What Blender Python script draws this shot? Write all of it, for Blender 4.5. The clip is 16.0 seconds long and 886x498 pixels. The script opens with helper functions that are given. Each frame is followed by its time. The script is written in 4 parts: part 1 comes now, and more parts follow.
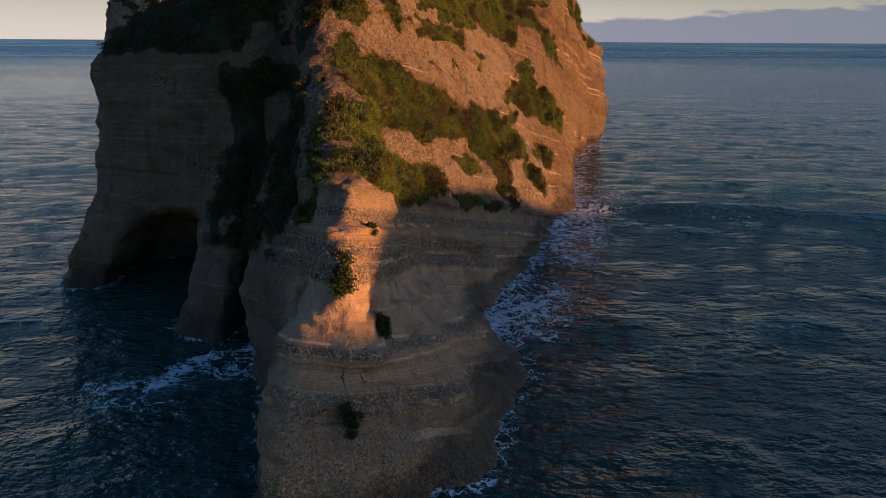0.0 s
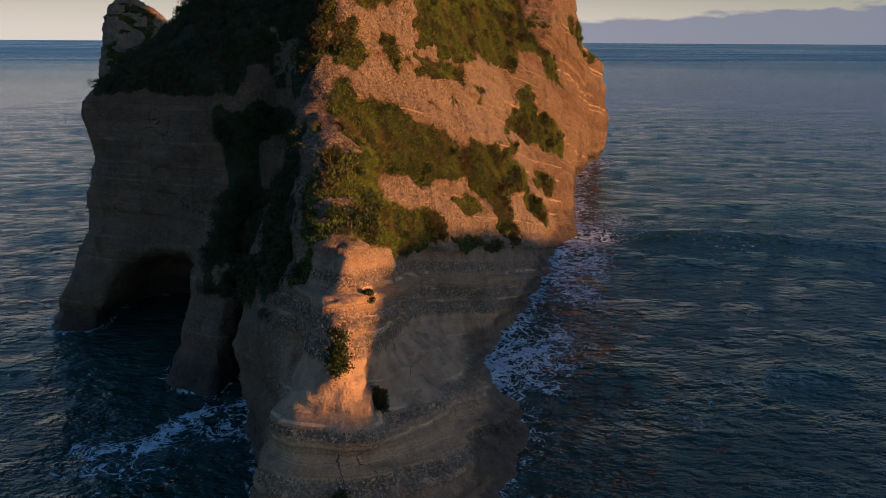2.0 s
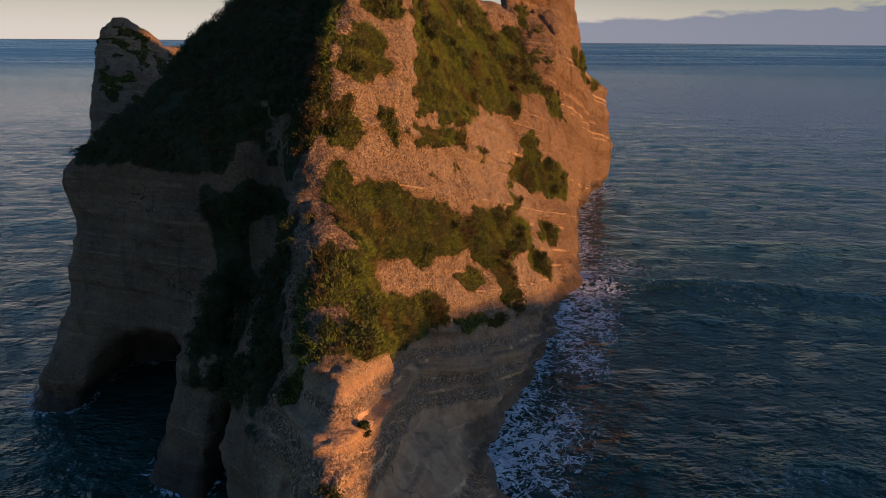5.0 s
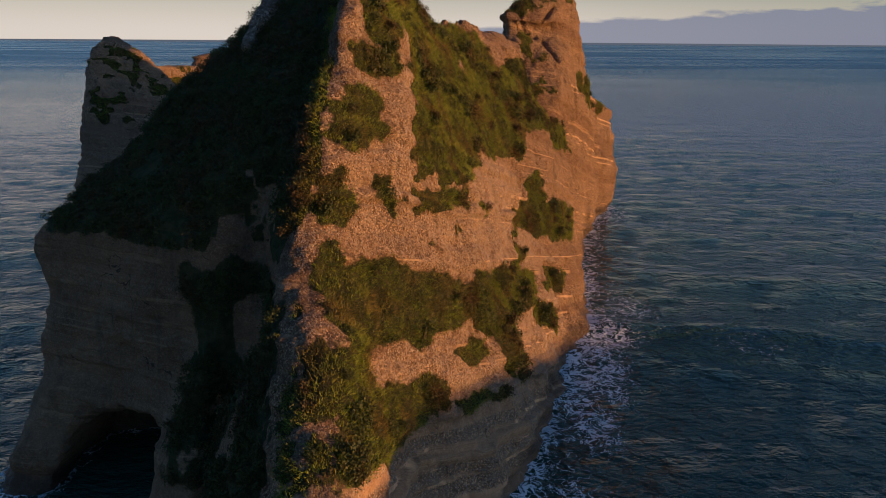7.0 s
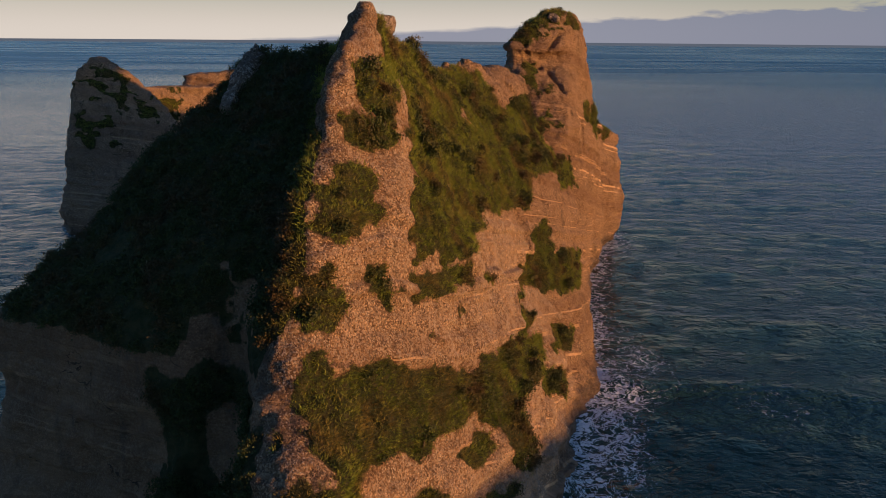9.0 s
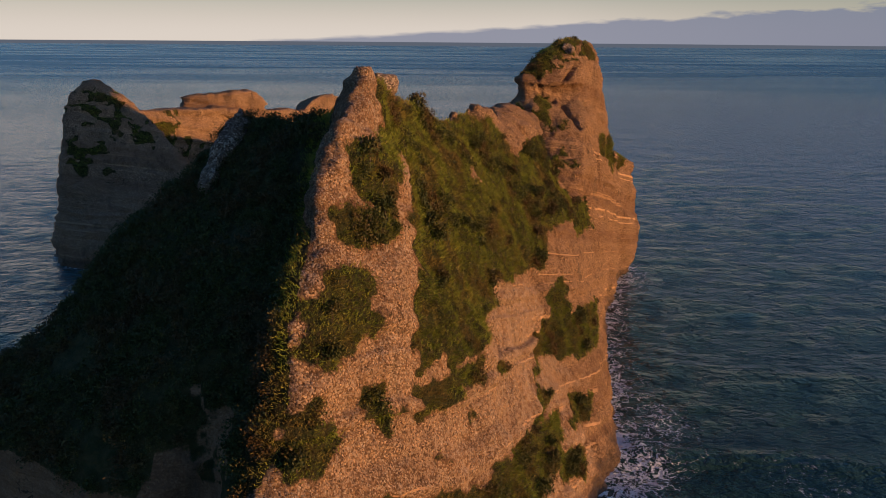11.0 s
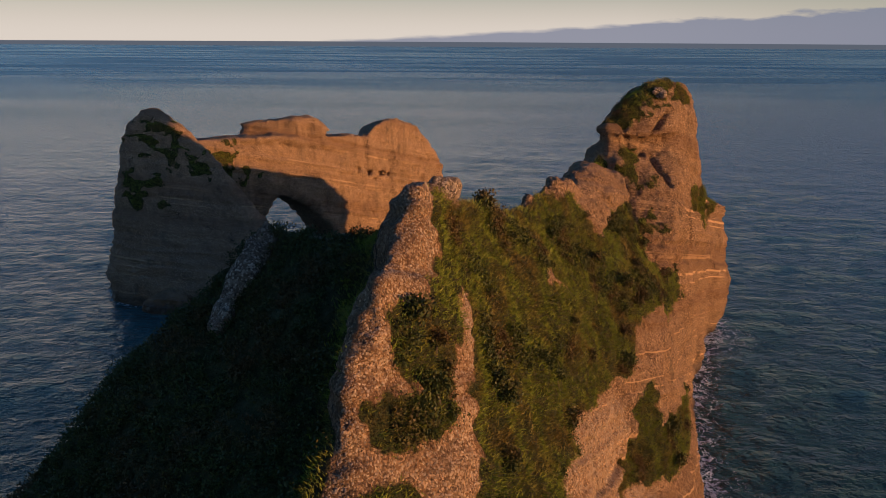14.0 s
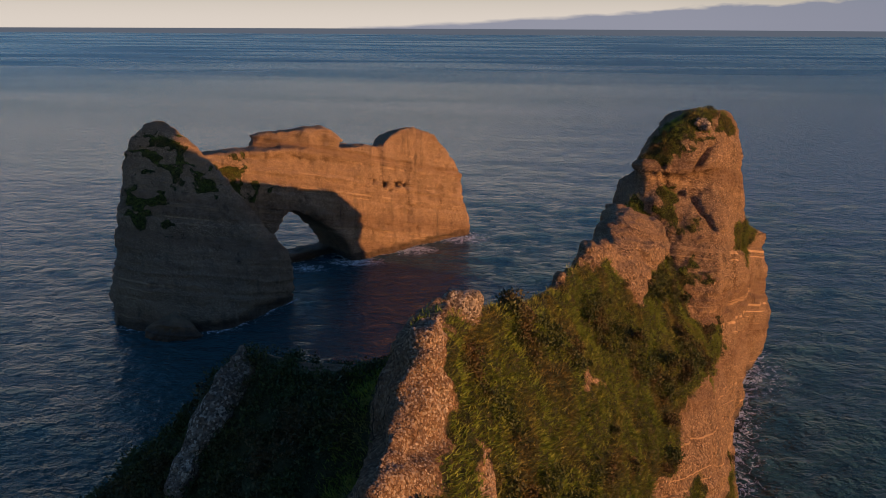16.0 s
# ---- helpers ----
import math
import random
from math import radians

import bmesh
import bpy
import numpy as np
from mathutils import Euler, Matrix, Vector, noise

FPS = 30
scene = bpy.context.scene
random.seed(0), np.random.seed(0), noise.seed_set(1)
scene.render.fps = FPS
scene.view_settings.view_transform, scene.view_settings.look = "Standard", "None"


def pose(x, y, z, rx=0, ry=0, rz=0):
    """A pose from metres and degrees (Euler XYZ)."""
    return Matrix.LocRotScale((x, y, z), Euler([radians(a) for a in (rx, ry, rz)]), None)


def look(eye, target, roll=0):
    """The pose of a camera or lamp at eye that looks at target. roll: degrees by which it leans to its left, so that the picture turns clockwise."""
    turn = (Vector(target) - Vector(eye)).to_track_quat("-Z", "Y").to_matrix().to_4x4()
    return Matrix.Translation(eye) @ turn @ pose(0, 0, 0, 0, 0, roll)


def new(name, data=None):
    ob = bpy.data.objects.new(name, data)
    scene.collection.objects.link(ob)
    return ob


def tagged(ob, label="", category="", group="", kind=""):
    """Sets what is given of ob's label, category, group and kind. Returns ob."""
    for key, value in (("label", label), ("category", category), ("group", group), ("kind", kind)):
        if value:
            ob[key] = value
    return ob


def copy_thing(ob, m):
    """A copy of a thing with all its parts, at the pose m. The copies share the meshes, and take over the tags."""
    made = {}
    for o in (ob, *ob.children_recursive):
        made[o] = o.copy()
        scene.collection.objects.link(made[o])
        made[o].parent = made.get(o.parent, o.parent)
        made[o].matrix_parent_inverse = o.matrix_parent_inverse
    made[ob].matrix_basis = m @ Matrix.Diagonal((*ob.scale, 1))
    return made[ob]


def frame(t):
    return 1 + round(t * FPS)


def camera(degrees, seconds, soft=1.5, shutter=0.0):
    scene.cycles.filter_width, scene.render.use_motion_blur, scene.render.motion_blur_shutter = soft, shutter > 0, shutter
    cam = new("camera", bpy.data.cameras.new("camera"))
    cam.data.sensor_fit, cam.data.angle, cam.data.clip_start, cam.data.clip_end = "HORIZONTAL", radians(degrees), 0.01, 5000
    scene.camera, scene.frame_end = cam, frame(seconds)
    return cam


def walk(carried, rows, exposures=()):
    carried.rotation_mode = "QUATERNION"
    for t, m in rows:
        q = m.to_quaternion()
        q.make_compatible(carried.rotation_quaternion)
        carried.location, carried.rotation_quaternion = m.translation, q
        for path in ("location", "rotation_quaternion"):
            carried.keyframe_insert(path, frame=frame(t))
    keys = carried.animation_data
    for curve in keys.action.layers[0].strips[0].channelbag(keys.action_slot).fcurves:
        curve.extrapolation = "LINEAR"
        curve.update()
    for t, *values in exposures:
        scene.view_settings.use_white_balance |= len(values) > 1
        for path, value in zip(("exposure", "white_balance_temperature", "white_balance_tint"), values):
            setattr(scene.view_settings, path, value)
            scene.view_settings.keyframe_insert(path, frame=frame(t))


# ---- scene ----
cam = camera(64.0, 16.0, soft=0.8)
METRES, EYE, TILT, LEAN, TURN = 80.0, 30.0, -16.5, -0.29, 0.0
ROWS = [
    (0.0, 0.0, 0.0, 0.0, -0.0, 0.0, 0.0),
    (0.5, -0.0, 0.0051, 0.0154, -0.03, -0.02, -0.02),
    (1.0, 0.0003, 0.0111, 0.0309, -0.02, 0.0, 0.0),
    (1.5, 0.0001, 0.0168, 0.0473, -0.04, -0.0, -0.01),
    (2.0, -0.0002, 0.0242, 0.0636, -0.06, 0.02, -0.01),
    (2.5, -0.0005, 0.0308, 0.081, -0.09, 0.01, -0.06),
    (3.0, -0.0008, 0.039, 0.0978, -0.08, 0.02, -0.03),
    (3.5, -0.0022, 0.0473, 0.1157, -0.11, -0.01, -0.06),
    (4.0, -0.0029, 0.0569, 0.1342, -0.12, -0.02, -0.09),
    (6.5, -0.0041, 0.1295, 0.2444, -0.16, -0.04, -0.09),
    (7.0, -0.0045, 0.1511, 0.2694, -0.16, -0.03, -0.09),
    (7.5, -0.005, 0.1737, 0.295, -0.17, -0.05, -0.1),
    (8.0, -0.0059, 0.1984, 0.321, -0.21, -0.04, -0.1),
    (8.5, -0.0069, 0.2234, 0.3474, -0.24, -0.05, -0.12),
    (9.0, -0.0079, 0.25, 0.3734, -0.26, -0.04, -0.11),
    (11.5, -0.0108, 0.3848, 0.502, 0.67, 0.04, -0.29),
    (12.0, -0.0117, 0.4136, 0.5246, 1.69, 0.04, -0.55),
    (12.5, -0.0134, 0.443, 0.5472, 2.68, 0.03, -0.86),
    (13.0, -0.015, 0.4724, 0.5699, 3.71, 0.01, -1.14),
    (13.5, -0.0169, 0.5019, 0.5936, 4.64, -0.0, -1.38),
    (14.0, -0.0192, 0.5311, 0.6194, 5.46, -0.05, -1.63),
    (14.5, -0.0223, 0.5619, 0.6461, 5.98, -0.05, -1.84),
    (15.0, -0.0253, 0.5932, 0.6737, 6.32, -0.23, -1.9),
    (15.5, -0.0296, 0.6268, 0.7011, 6.64, -0.62, -1.95),
    (16.0, -0.0343, 0.6616, 0.7288, 6.94, -1.06, -2.02),
]
walk(cam, [(t, pose(0, 0, EYE, TILT, LEAN, TURN) @ pose(METRES * x, METRES * y, METRES * z, 90 + pitch, roll, yaw)) for t, x, y, z, yaw, pitch, roll in ROWS])

# ---- light and sky ----
SUN_AZ, SUN_EL = 110.0, 4.3          # degrees clockwise from +y, degrees above the sea
SUN_DIR = Vector((math.sin(radians(SUN_AZ)) * math.cos(radians(SUN_EL)),
                  math.cos(radians(SUN_AZ)) * math.cos(radians(SUN_EL)), math.sin(radians(SUN_EL))))
scene.view_settings.exposure = 0.42


def make_world():
    w = bpy.data.worlds.new("evening_sky")
    scene.world = w
    w.use_nodes = True
    nt = w.node_tree
    nt.nodes.clear()
    n, l = nt.nodes.new, nt.links.new
    sky = n("ShaderNodeTexSky")
    sky.sky_type = "NISHITA"
    sky.sun_disc = False
    sky.sun_elevation, sky.sun_rotation = radians(SUN_EL), radians(SUN_AZ)
    sky.air_density, sky.dust_density, sky.ozone_density = 1.0, 1.1, 3.7
    tc = n("ShaderNodeTexCoord")
    sep = n("ShaderNodeSeparateXYZ")
    l(tc.outputs["Generated"], sep.inputs[0])

    def m(op, a, b=None, clamp=False):
        q = n("ShaderNodeMath")
        q.operation, q.use_clamp = op, clamp
        for i, v in enumerate((a, b)):
            if v is None:
                continue
            if isinstance(v, (int, float)):
                q.inputs[i].default_value = v
            else:
                l(v, q.inputs[i])
        return q.outputs[0]
    # low cloud bank over the far sea, higher towards the right, with a broken top
    nz = n("ShaderNodeTexNoise")
    mp = n("ShaderNodeMapping")
    mp.inputs["Scale"].default_value = (9, 9, 60)
    l(tc.outputs["Generated"], mp.inputs[0])
    l(mp.outputs[0], nz.inputs["Vector"])
    nz.inputs["Scale"].default_value, nz.inputs["Detail"].default_value = 2.0, 6.0
    lump = n("ShaderNodeTexNoise")
    mp2 = n("ShaderNodeMapping")
    mp2.inputs["Scale"].default_value = (26, 26, 110)
    l(tc.outputs["Generated"], mp2.inputs[0])
    l(mp2.outputs[0], lump.inputs["Vector"])
    lump.inputs["Scale"].default_value, lump.inputs["Detail"].default_value = 1.0, 5.0
    ragged = m("MULTIPLY", m("MAXIMUM", m("ADD", sep.outputs["X"], 0.05), 0.05), m("SUBTRACT", lump.outputs[0], 0.5))
    top = m("ADD", m("MULTIPLY", m("ADD", sep.outputs["X"], 0.20), 0.063), m("MULTIPLY", m("SUBTRACT", nz.outputs[0], 0.5), 0.010))
    top = m("ADD", m("MINIMUM", top, 0.058), m("MULTIPLY", ragged, 0.055))
    cov = m("MULTIPLY", m("SUBTRACT", top, sep.outputs["Z"]), 190.0, True)
    mix = n("ShaderNodeMix")
    mix.data_type = "RGBA"
    l(m("MULTIPLY", cov, 0.8), mix.inputs[0])
    mix.inputs[7].default_value = (0.92, 1.06, 1.56, 1)
    # beyond the sea sheet's rim the water goes on
    low = n("ShaderNodeMix")
    low.data_type = "RGBA"
    l(m("MULTIPLY", m("SUBTRACT", -0.0036, sep.outputs["Z"]), 2000.0, True), low.inputs[0])
    l(mix.outputs[2], low.inputs[6])
    low.inputs[7].default_value = (0.52, 0.60, 0.78, 1)
    # warm evening haze low over the horizon
    haze = n("ShaderNodeMix")
    haze.data_type = "RGBA"
    up = m("MAXIMUM", sep.outputs["Z"], 0.0)
    away = m("SUBTRACT", 0.8, m("ADD", m("MULTIPLY", sep.outputs["X"], SUN_DIR.x), m("MULTIPLY", sep.outputs["Y"], SUN_DIR.y)), True)
    l(m("MULTIPLY", m("POWER", 2.718, m("MULTIPLY", m("POWER", m("MULTIPLY", up, 14.0), 2.0), -1.0)), away, True), haze.inputs[0])
    clear = n("ShaderNodeMix")
    clear.data_type, clear.blend_type = "RGBA", "MULTIPLY"
    clear.inputs[0].default_value = 1.0
    l(sky.outputs[0], clear.inputs[6])
    # the dome turns from pale near the sea to a clear blue higher up
    dome = n("ShaderNodeMix")
    dome.data_type = "RGBA"
    l(m("MULTIPLY", m("SUBTRACT", sep.outputs["Z"], 0.06), 7.0, True), dome.inputs[0])
    dome.inputs[6].default_value = (1.10, 1.10, 1.12, 1)
    dome.inputs[7].default_value = (0.96, 1.06, 1.22, 1)
    l(dome.outputs[2], clear.inputs[7])
    l(clear.outputs[2], haze.inputs[6])
    haze.inputs[7].default_value = HAZE
    l(haze.outputs[2], mix.inputs[6])
    bg = n("ShaderNodeBackground")
    bg.inputs["Strength"].default_value = SKY
    l(low.outputs[2], bg.inputs[0])
    out = n("ShaderNodeOutputWorld")
    l(bg.outputs[0], out.inputs[0])


SKY = 0.15
HAZE = (3.55, 3.15, 2.80, 1)
make_world()
sun_data = bpy.data.lights.new("sun", "SUN")
sun_data.energy, sun_data.angle, sun_data.color = 4.6, radians(0.7), (1.0, 0.485, 0.175)
sun = new("sun", sun_data)
sun.matrix_world = look((300, -120, 80), Vector((300, -120, 80)) - SUN_DIR)


# ---- noise and meshing ----
def lattice(ix, iy, iz, seed):
    h = (ix.astype(np.int64) * 374761393 + iy.astype(np.int64) * 668265263 + iz.astype(np.int64) * 2147483647 + seed * 974634777) & 0xFFFFFFFF
    h = ((h ^ (h >> 13)) * 1274126177) & 0xFFFFFFFF
    h = ((h ^ (h >> 16)) * 2246822519) & 0xFFFFFFFF
    return ((h ^ (h >> 15)) & 0xFFFF).astype(np.float32) / 32767.5 - 1.0


def vnoise(x, y, z, seed=0):
    """Smooth value noise in -1..1."""
    fx, fy, fz = np.floor(x), np.floor(y), np.floor(z)
    u, v, w = x - fx, y - fy, z - fz
    u, v, w = u * u * (3 - 2 * u), v * v * (3 - 2 * v), w * w * (3 - 2 * w)
    ix, iy, iz = fx.astype(np.int64), fy.astype(np.int64), fz.astype(np.int64)
    r = 0
    for a in (0, 1):
        for b in (0, 1):
            for c in (0, 1):
                k = (u if a else 1 - u) * (v if b else 1 - v) * (w if c else 1 - w)
                r = r + k * lattice(ix + a, iy + b, iz + c, seed)
    return r


def fbm(p, size, octaves=3, seed=0, zs=1.0, rough=0.5):
    r, amp, f = 0, 1.0, 1.0 / size
    for o in range(octaves):
        r = r + amp * vnoise(p[..., 0] * f + 17.3 * o, p[..., 1] * f - 9.1 * o, p[..., 2] * f * zs + 5.7 * o, seed + o)
        amp, f = amp * rough, f * 2.03
    return r


def ridged(p, size, octaves=2, seed=0, zs=1.0):
    r, amp, f = 0, 1.0, 1.0 / size
    for o in range(octaves):
        r = r + amp * (1 - 2 * np.abs(vnoise(p[..., 0] * f, p[..., 1] * f, p[..., 2] * f * zs, seed + o)))
        amp, f = amp * 0.5, f * 2.1
    return r


def bedding(p):
    """Height across the tilted beds."""
    return p[..., 2] + 0.10 * p[..., 0] + 0.25 * (p[..., 1] - 77.0)


def hull(*pts):
    """Outward planes of the convex block round the corners."""
    bm = bmesh.new()
    for p in pts:
        bm.verts.new(p)
    bmesh.ops.convex_hull(bm, input=bm.verts[:])
    bm.normal_update()
    mid = sum((Vector(p) for p in pts), Vector()) / len(pts)
    planes = {}
    for f in bm.faces:
        n = f.normal.copy()
        d = n.dot(f.verts[0].co)
        if n.dot(mid) > d:
            n, d = -n, -d
        planes[tuple(round(c, 2) for c in (*n, d))] = (*n, d)
    bm.free()
    return np.array(list(planes.values()), dtype=np.float32)


def block_distance(p, planes):
    r = None
    for a, b, c, d in planes:
        q = p[..., 0] * a + p[..., 1] * b + p[..., 2] * c - d
        r = q if r is None else np.maximum(r, q)
    return r


def blend(a, b, k):
    h = np.clip(0.5 + 0.5 * (b - a) / k, 0, 1)
    return b + (a - b) * h - k * h * (1 - h)


def carve(a, b, k):
    return -blend(-a, b, k)


def bore(p, start, way, half_w, top, length, lift=0.0):
    """A vaulted cave from start along way (level): round-topped, half_w wide on each side."""
    w = Vector((way[0], way[1], 0)).normalized()
    dx, dy = p[..., 0] - start[0], p[..., 1] - start[1]
    along = dx * w.x + dy * w.y
    side = dx * w.y - dy * w.x
    taper = 1.0 - 0.35 * np.clip(along / length, 0, 1)
    r = np.sqrt((side / (half_w * taper)) ** 2 + ((p[..., 2] - start[2]) / ((top - start[2]) * taper)) ** 2)
    d = (r - 1) * min(half_w, top - start[2])
    return np.maximum(d, np.maximum(along - length, -along - 12))


def rod(p, a, b, radius):
    a, b = np.array(a, np.float32), np.array(b, np.float32)
    t = np.clip(((p - a) @ (b - a)) / ((b - a) @ (b - a)), 0, 1)
    return np.linalg.norm(p - a - t[..., None] * (b - a), axis=-1) - radius


def surface(field, low, high, step):
    """Quads of the zero surface of field(p) within the box."""
    ax = [np.arange(a, b + step, step, dtype=np.float32) for a, b in zip(low, high)]
    p = np.stack(np.meshgrid(*ax, indexing="ij"), -1)
    f = field(p)
    s = f < 0
    nx, ny, nz = f.shape
    total = np.zeros((nx - 1, ny - 1, nz - 1), np.int32)
    for a in (0, 1):
        for b in (0, 1):
            for c in (0, 1):
                total += s[a:nx - 1 + a, b:ny - 1 + b, c:nz - 1 + c]
    act = np.argwhere((total > 0) & (total < 8))
    index = np.full(total.shape, -1, np.int64)
    index[act[:, 0], act[:, 1], act[:, 2]] = np.arange(len(act))
    acc, cnt = np.zeros((len(act), 3)), np.zeros(len(act))
    corner = [(a, b, c) for a in (0, 1) for b in (0, 1) for c in (0, 1)]
    for c0 in corner:
        for k in range(3):
            if c0[k]:
                continue
            c1 = tuple(1 if i == k else v for i, v in enumerate(c0))
            f0 = f[act[:, 0] + c0[0], act[:, 1] + c0[1], act[:, 2] + c0[2]]
            f1 = f[act[:, 0] + c1[0], act[:, 1] + c1[1], act[:, 2] + c1[2]]
            x = (f0 < 0) != (f1 < 0)
            t = np.where(x, f0 / np.where(x, f0 - f1, 1), 0)
            q = np.array(c0, float)[None] + t[:, None] * (np.array(c1) - np.array(c0))[None]
            acc += q * x[:, None]
            cnt += x
    v = (act + acc / cnt[:, None]) * step + np.array([a[0] for a in ax])
    quads = []
    for k in range(3):
        i, j = (k + 1) % 3, (k + 2) % 3
        lo = [slice(1, -1)] * 3
        lo[k] = slice(0, -1)
        hi = list(lo)
        hi[k] = slice(1, None)
        a, b = s[tuple(lo)], s[tuple(hi)]
        e = np.argwhere(a != b)
        flip = a[e[:, 0], e[:, 1], e[:, 2]]
        for m in range(3):
            if m != k:
                e[:, m] += 1
        ring = []
        for di, dj in ((0, 0), (-1, 0), (-1, -1), (0, -1)):
            c = e.copy()
            c[:, i] += di
            c[:, j] += dj
            ring.append(index[c[:, 0], c[:, 1], c[:, 2]])
        q = np.stack(ring, 1)
        quads.append(np.where(flip[:, None], q, q[:, ::-1]))
    return v, np.concatenate(quads)


def subdivide(v, q):
    e = np.concatenate([np.sort(q[:, [i, (i + 1) % 4]], 1) for i in range(4)])
    key = e[:, 0] * (len(v) + 1) + e[:, 1]
    u, first, inv = np.unique(key, return_index=True, return_inverse=True)
    mid = v[e[first]].mean(1)
    cen = v[q].mean(1)
    n, m, o = len(q), len(v), len(v) + len(mid)
    ei = [inv[i * n:(i + 1) * n] + m for i in range(4)]
    ci = np.arange(n) + o
    out = np.concatenate([np.stack([q[:, i], ei[i], ci, ei[i - 1]], 1) for i in range(4)])
    return np.concatenate([v, mid, cen]), out


def relax(v, q, k=0.5):
    acc, cnt = np.zeros_like(v), np.zeros(len(v))
    for i in range(4):
        for j in ((i + 1) % 4, (i - 1) % 4):
            for c in range(3):
                acc[:, c] += np.bincount(q[:, i], v[q[:, j], c], len(v))
            cnt += np.bincount(q[:, i], minlength=len(v))
    return v + k * (acc / np.maximum(cnt, 1)[:, None] - v) * (cnt > 0)[:, None]


def normals(v, q):
    n = np.cross(v[q[:, 2]] - v[q[:, 0]], v[q[:, 3]] - v[q[:, 1]])
    acc = np.zeros_like(v)
    for i in range(4):
        for c in range(3):
            acc[:, c] += np.bincount(q[:, i], n[:, c], len(v))
    return acc / np.maximum(np.linalg.norm(acc, axis=1), 1e-9)[:, None]


def mesh_of(name, v, faces, material, smooth=True, **attributes):
    """A mesh from arrays; faces all have the same number of corners."""
    me = bpy.data.meshes.new(name)
    k = faces.shape[1]
    me.vertices.add(len(v))
    me.vertices.foreach_set("co", np.asarray(v, np.float32).ravel())
    me.loops.add(faces.size)
    me.loops.foreach_set("vertex_index", faces.astype(np.int32).ravel())
    me.polygons.add(len(faces))
    me.polygons.foreach_set("loop_start", np.arange(0, faces.size, k, dtype=np.int32))
    me.polygons.foreach_set("use_smooth", np.full(len(faces), smooth))
    for key, val in attributes.items():
        me.attributes.new(key, "FLOAT", "POINT").data.foreach_set("value", np.asarray(val, np.float32))
    me.update(calc_edges=True)
    me.materials.append(material)
    return me


def part(name, me, parent, label=""):
    ob = new(name, me)
    ob.parent = parent
    return tagged(ob, label=label)


# ---- materials ----
class Nodes:
    def __init__(self, name):
        self.mat = bpy.data.materials.new(name)
        self.mat.use_nodes = True
        self.t = self.mat.node_tree
        self.bsdf = self.t.nodes["Principled BSDF"]

    def node(self, kind, **ins):
        n = self.t.nodes.new(kind)
        for k, v in ins.items():
            self.put(n.inputs[k.replace("_", " ")], v)
        return n

    def put(self, socket, v):
        if hasattr(v, "is_output"):
            self.t.links.new(v, socket)
        else:
            socket.default_value = v

    def math(self, op, a, b=0.0, clamp=False):
        n = self.t.nodes.new("ShaderNodeMath")
        n.operation, n.use_clamp = op, clamp
        self.put(n.inputs[0], a)
        self.put(n.inputs[1], b)
        return n.outputs[0]

    def step(self, v, a, b):
        n = self.t.nodes.new("ShaderNodeMapRange")
        n.interpolation_type = "SMOOTHSTEP"
        self.put(n.inputs[0], v)
        self.put(n.inputs[1], a)
        self.put(n.inputs[2], b)
        return n.outputs[0]

    def mix(self, f, a, b, mode="MIX"):
        n = self.t.nodes.new("ShaderNodeMix")
        n.data_type, n.blend_type = "RGBA", mode
        self.put(n.inputs[0], f)
        self.put(n.inputs[6], a if hasattr(a, "is_output") else (*a, 1))
        self.put(n.inputs[7], b if hasattr(b, "is_output") else (*b, 1))
        return n.outputs[2]

    def noise(self, vec, scale, detail=4.0, rough=0.55, out=0):
        n = self.node("ShaderNodeTexNoise", Vector=vec, Scale=scale, Detail=detail, Roughness=rough)
        return n.outputs[out]

    def stretch(self, vec, s):
        n = self.t.nodes.new("ShaderNodeVectorMath")
        n.operation = "MULTIPLY"
        self.put(n.inputs[0], vec)
        n.inputs[1].default_value = s
        return n.outputs[0]

    def position(self):
        return self.t.nodes.new("ShaderNodeNewGeometry").outputs["Position"]

    def attribute(self, name):
        n = self.t.nodes.new("ShaderNodeAttribute")
        n.attribute_name = name
        return n.outputs["Fac"]

    def bump(self, height, strength, distance, normal=None):
        n = self.node("ShaderNodeBump", Strength=strength, Distance=distance, Height=height)
        if normal:
            self.put(n.inputs["Normal"], normal)
        return n.outputs[0]


BEDS = [(15.9, 0.5, 0.3), (17.2, 0, 0), (19.5, 0, 0.85), (20.1, 0, 0), (24.6, 1, 0), (25.9, 0, 0), (26.3, 0, 0.8), (27.4, 0, 0), (29.2, 0, 0.8), (30.2, 0, 0), (31.3, 0.6, 0.4)]


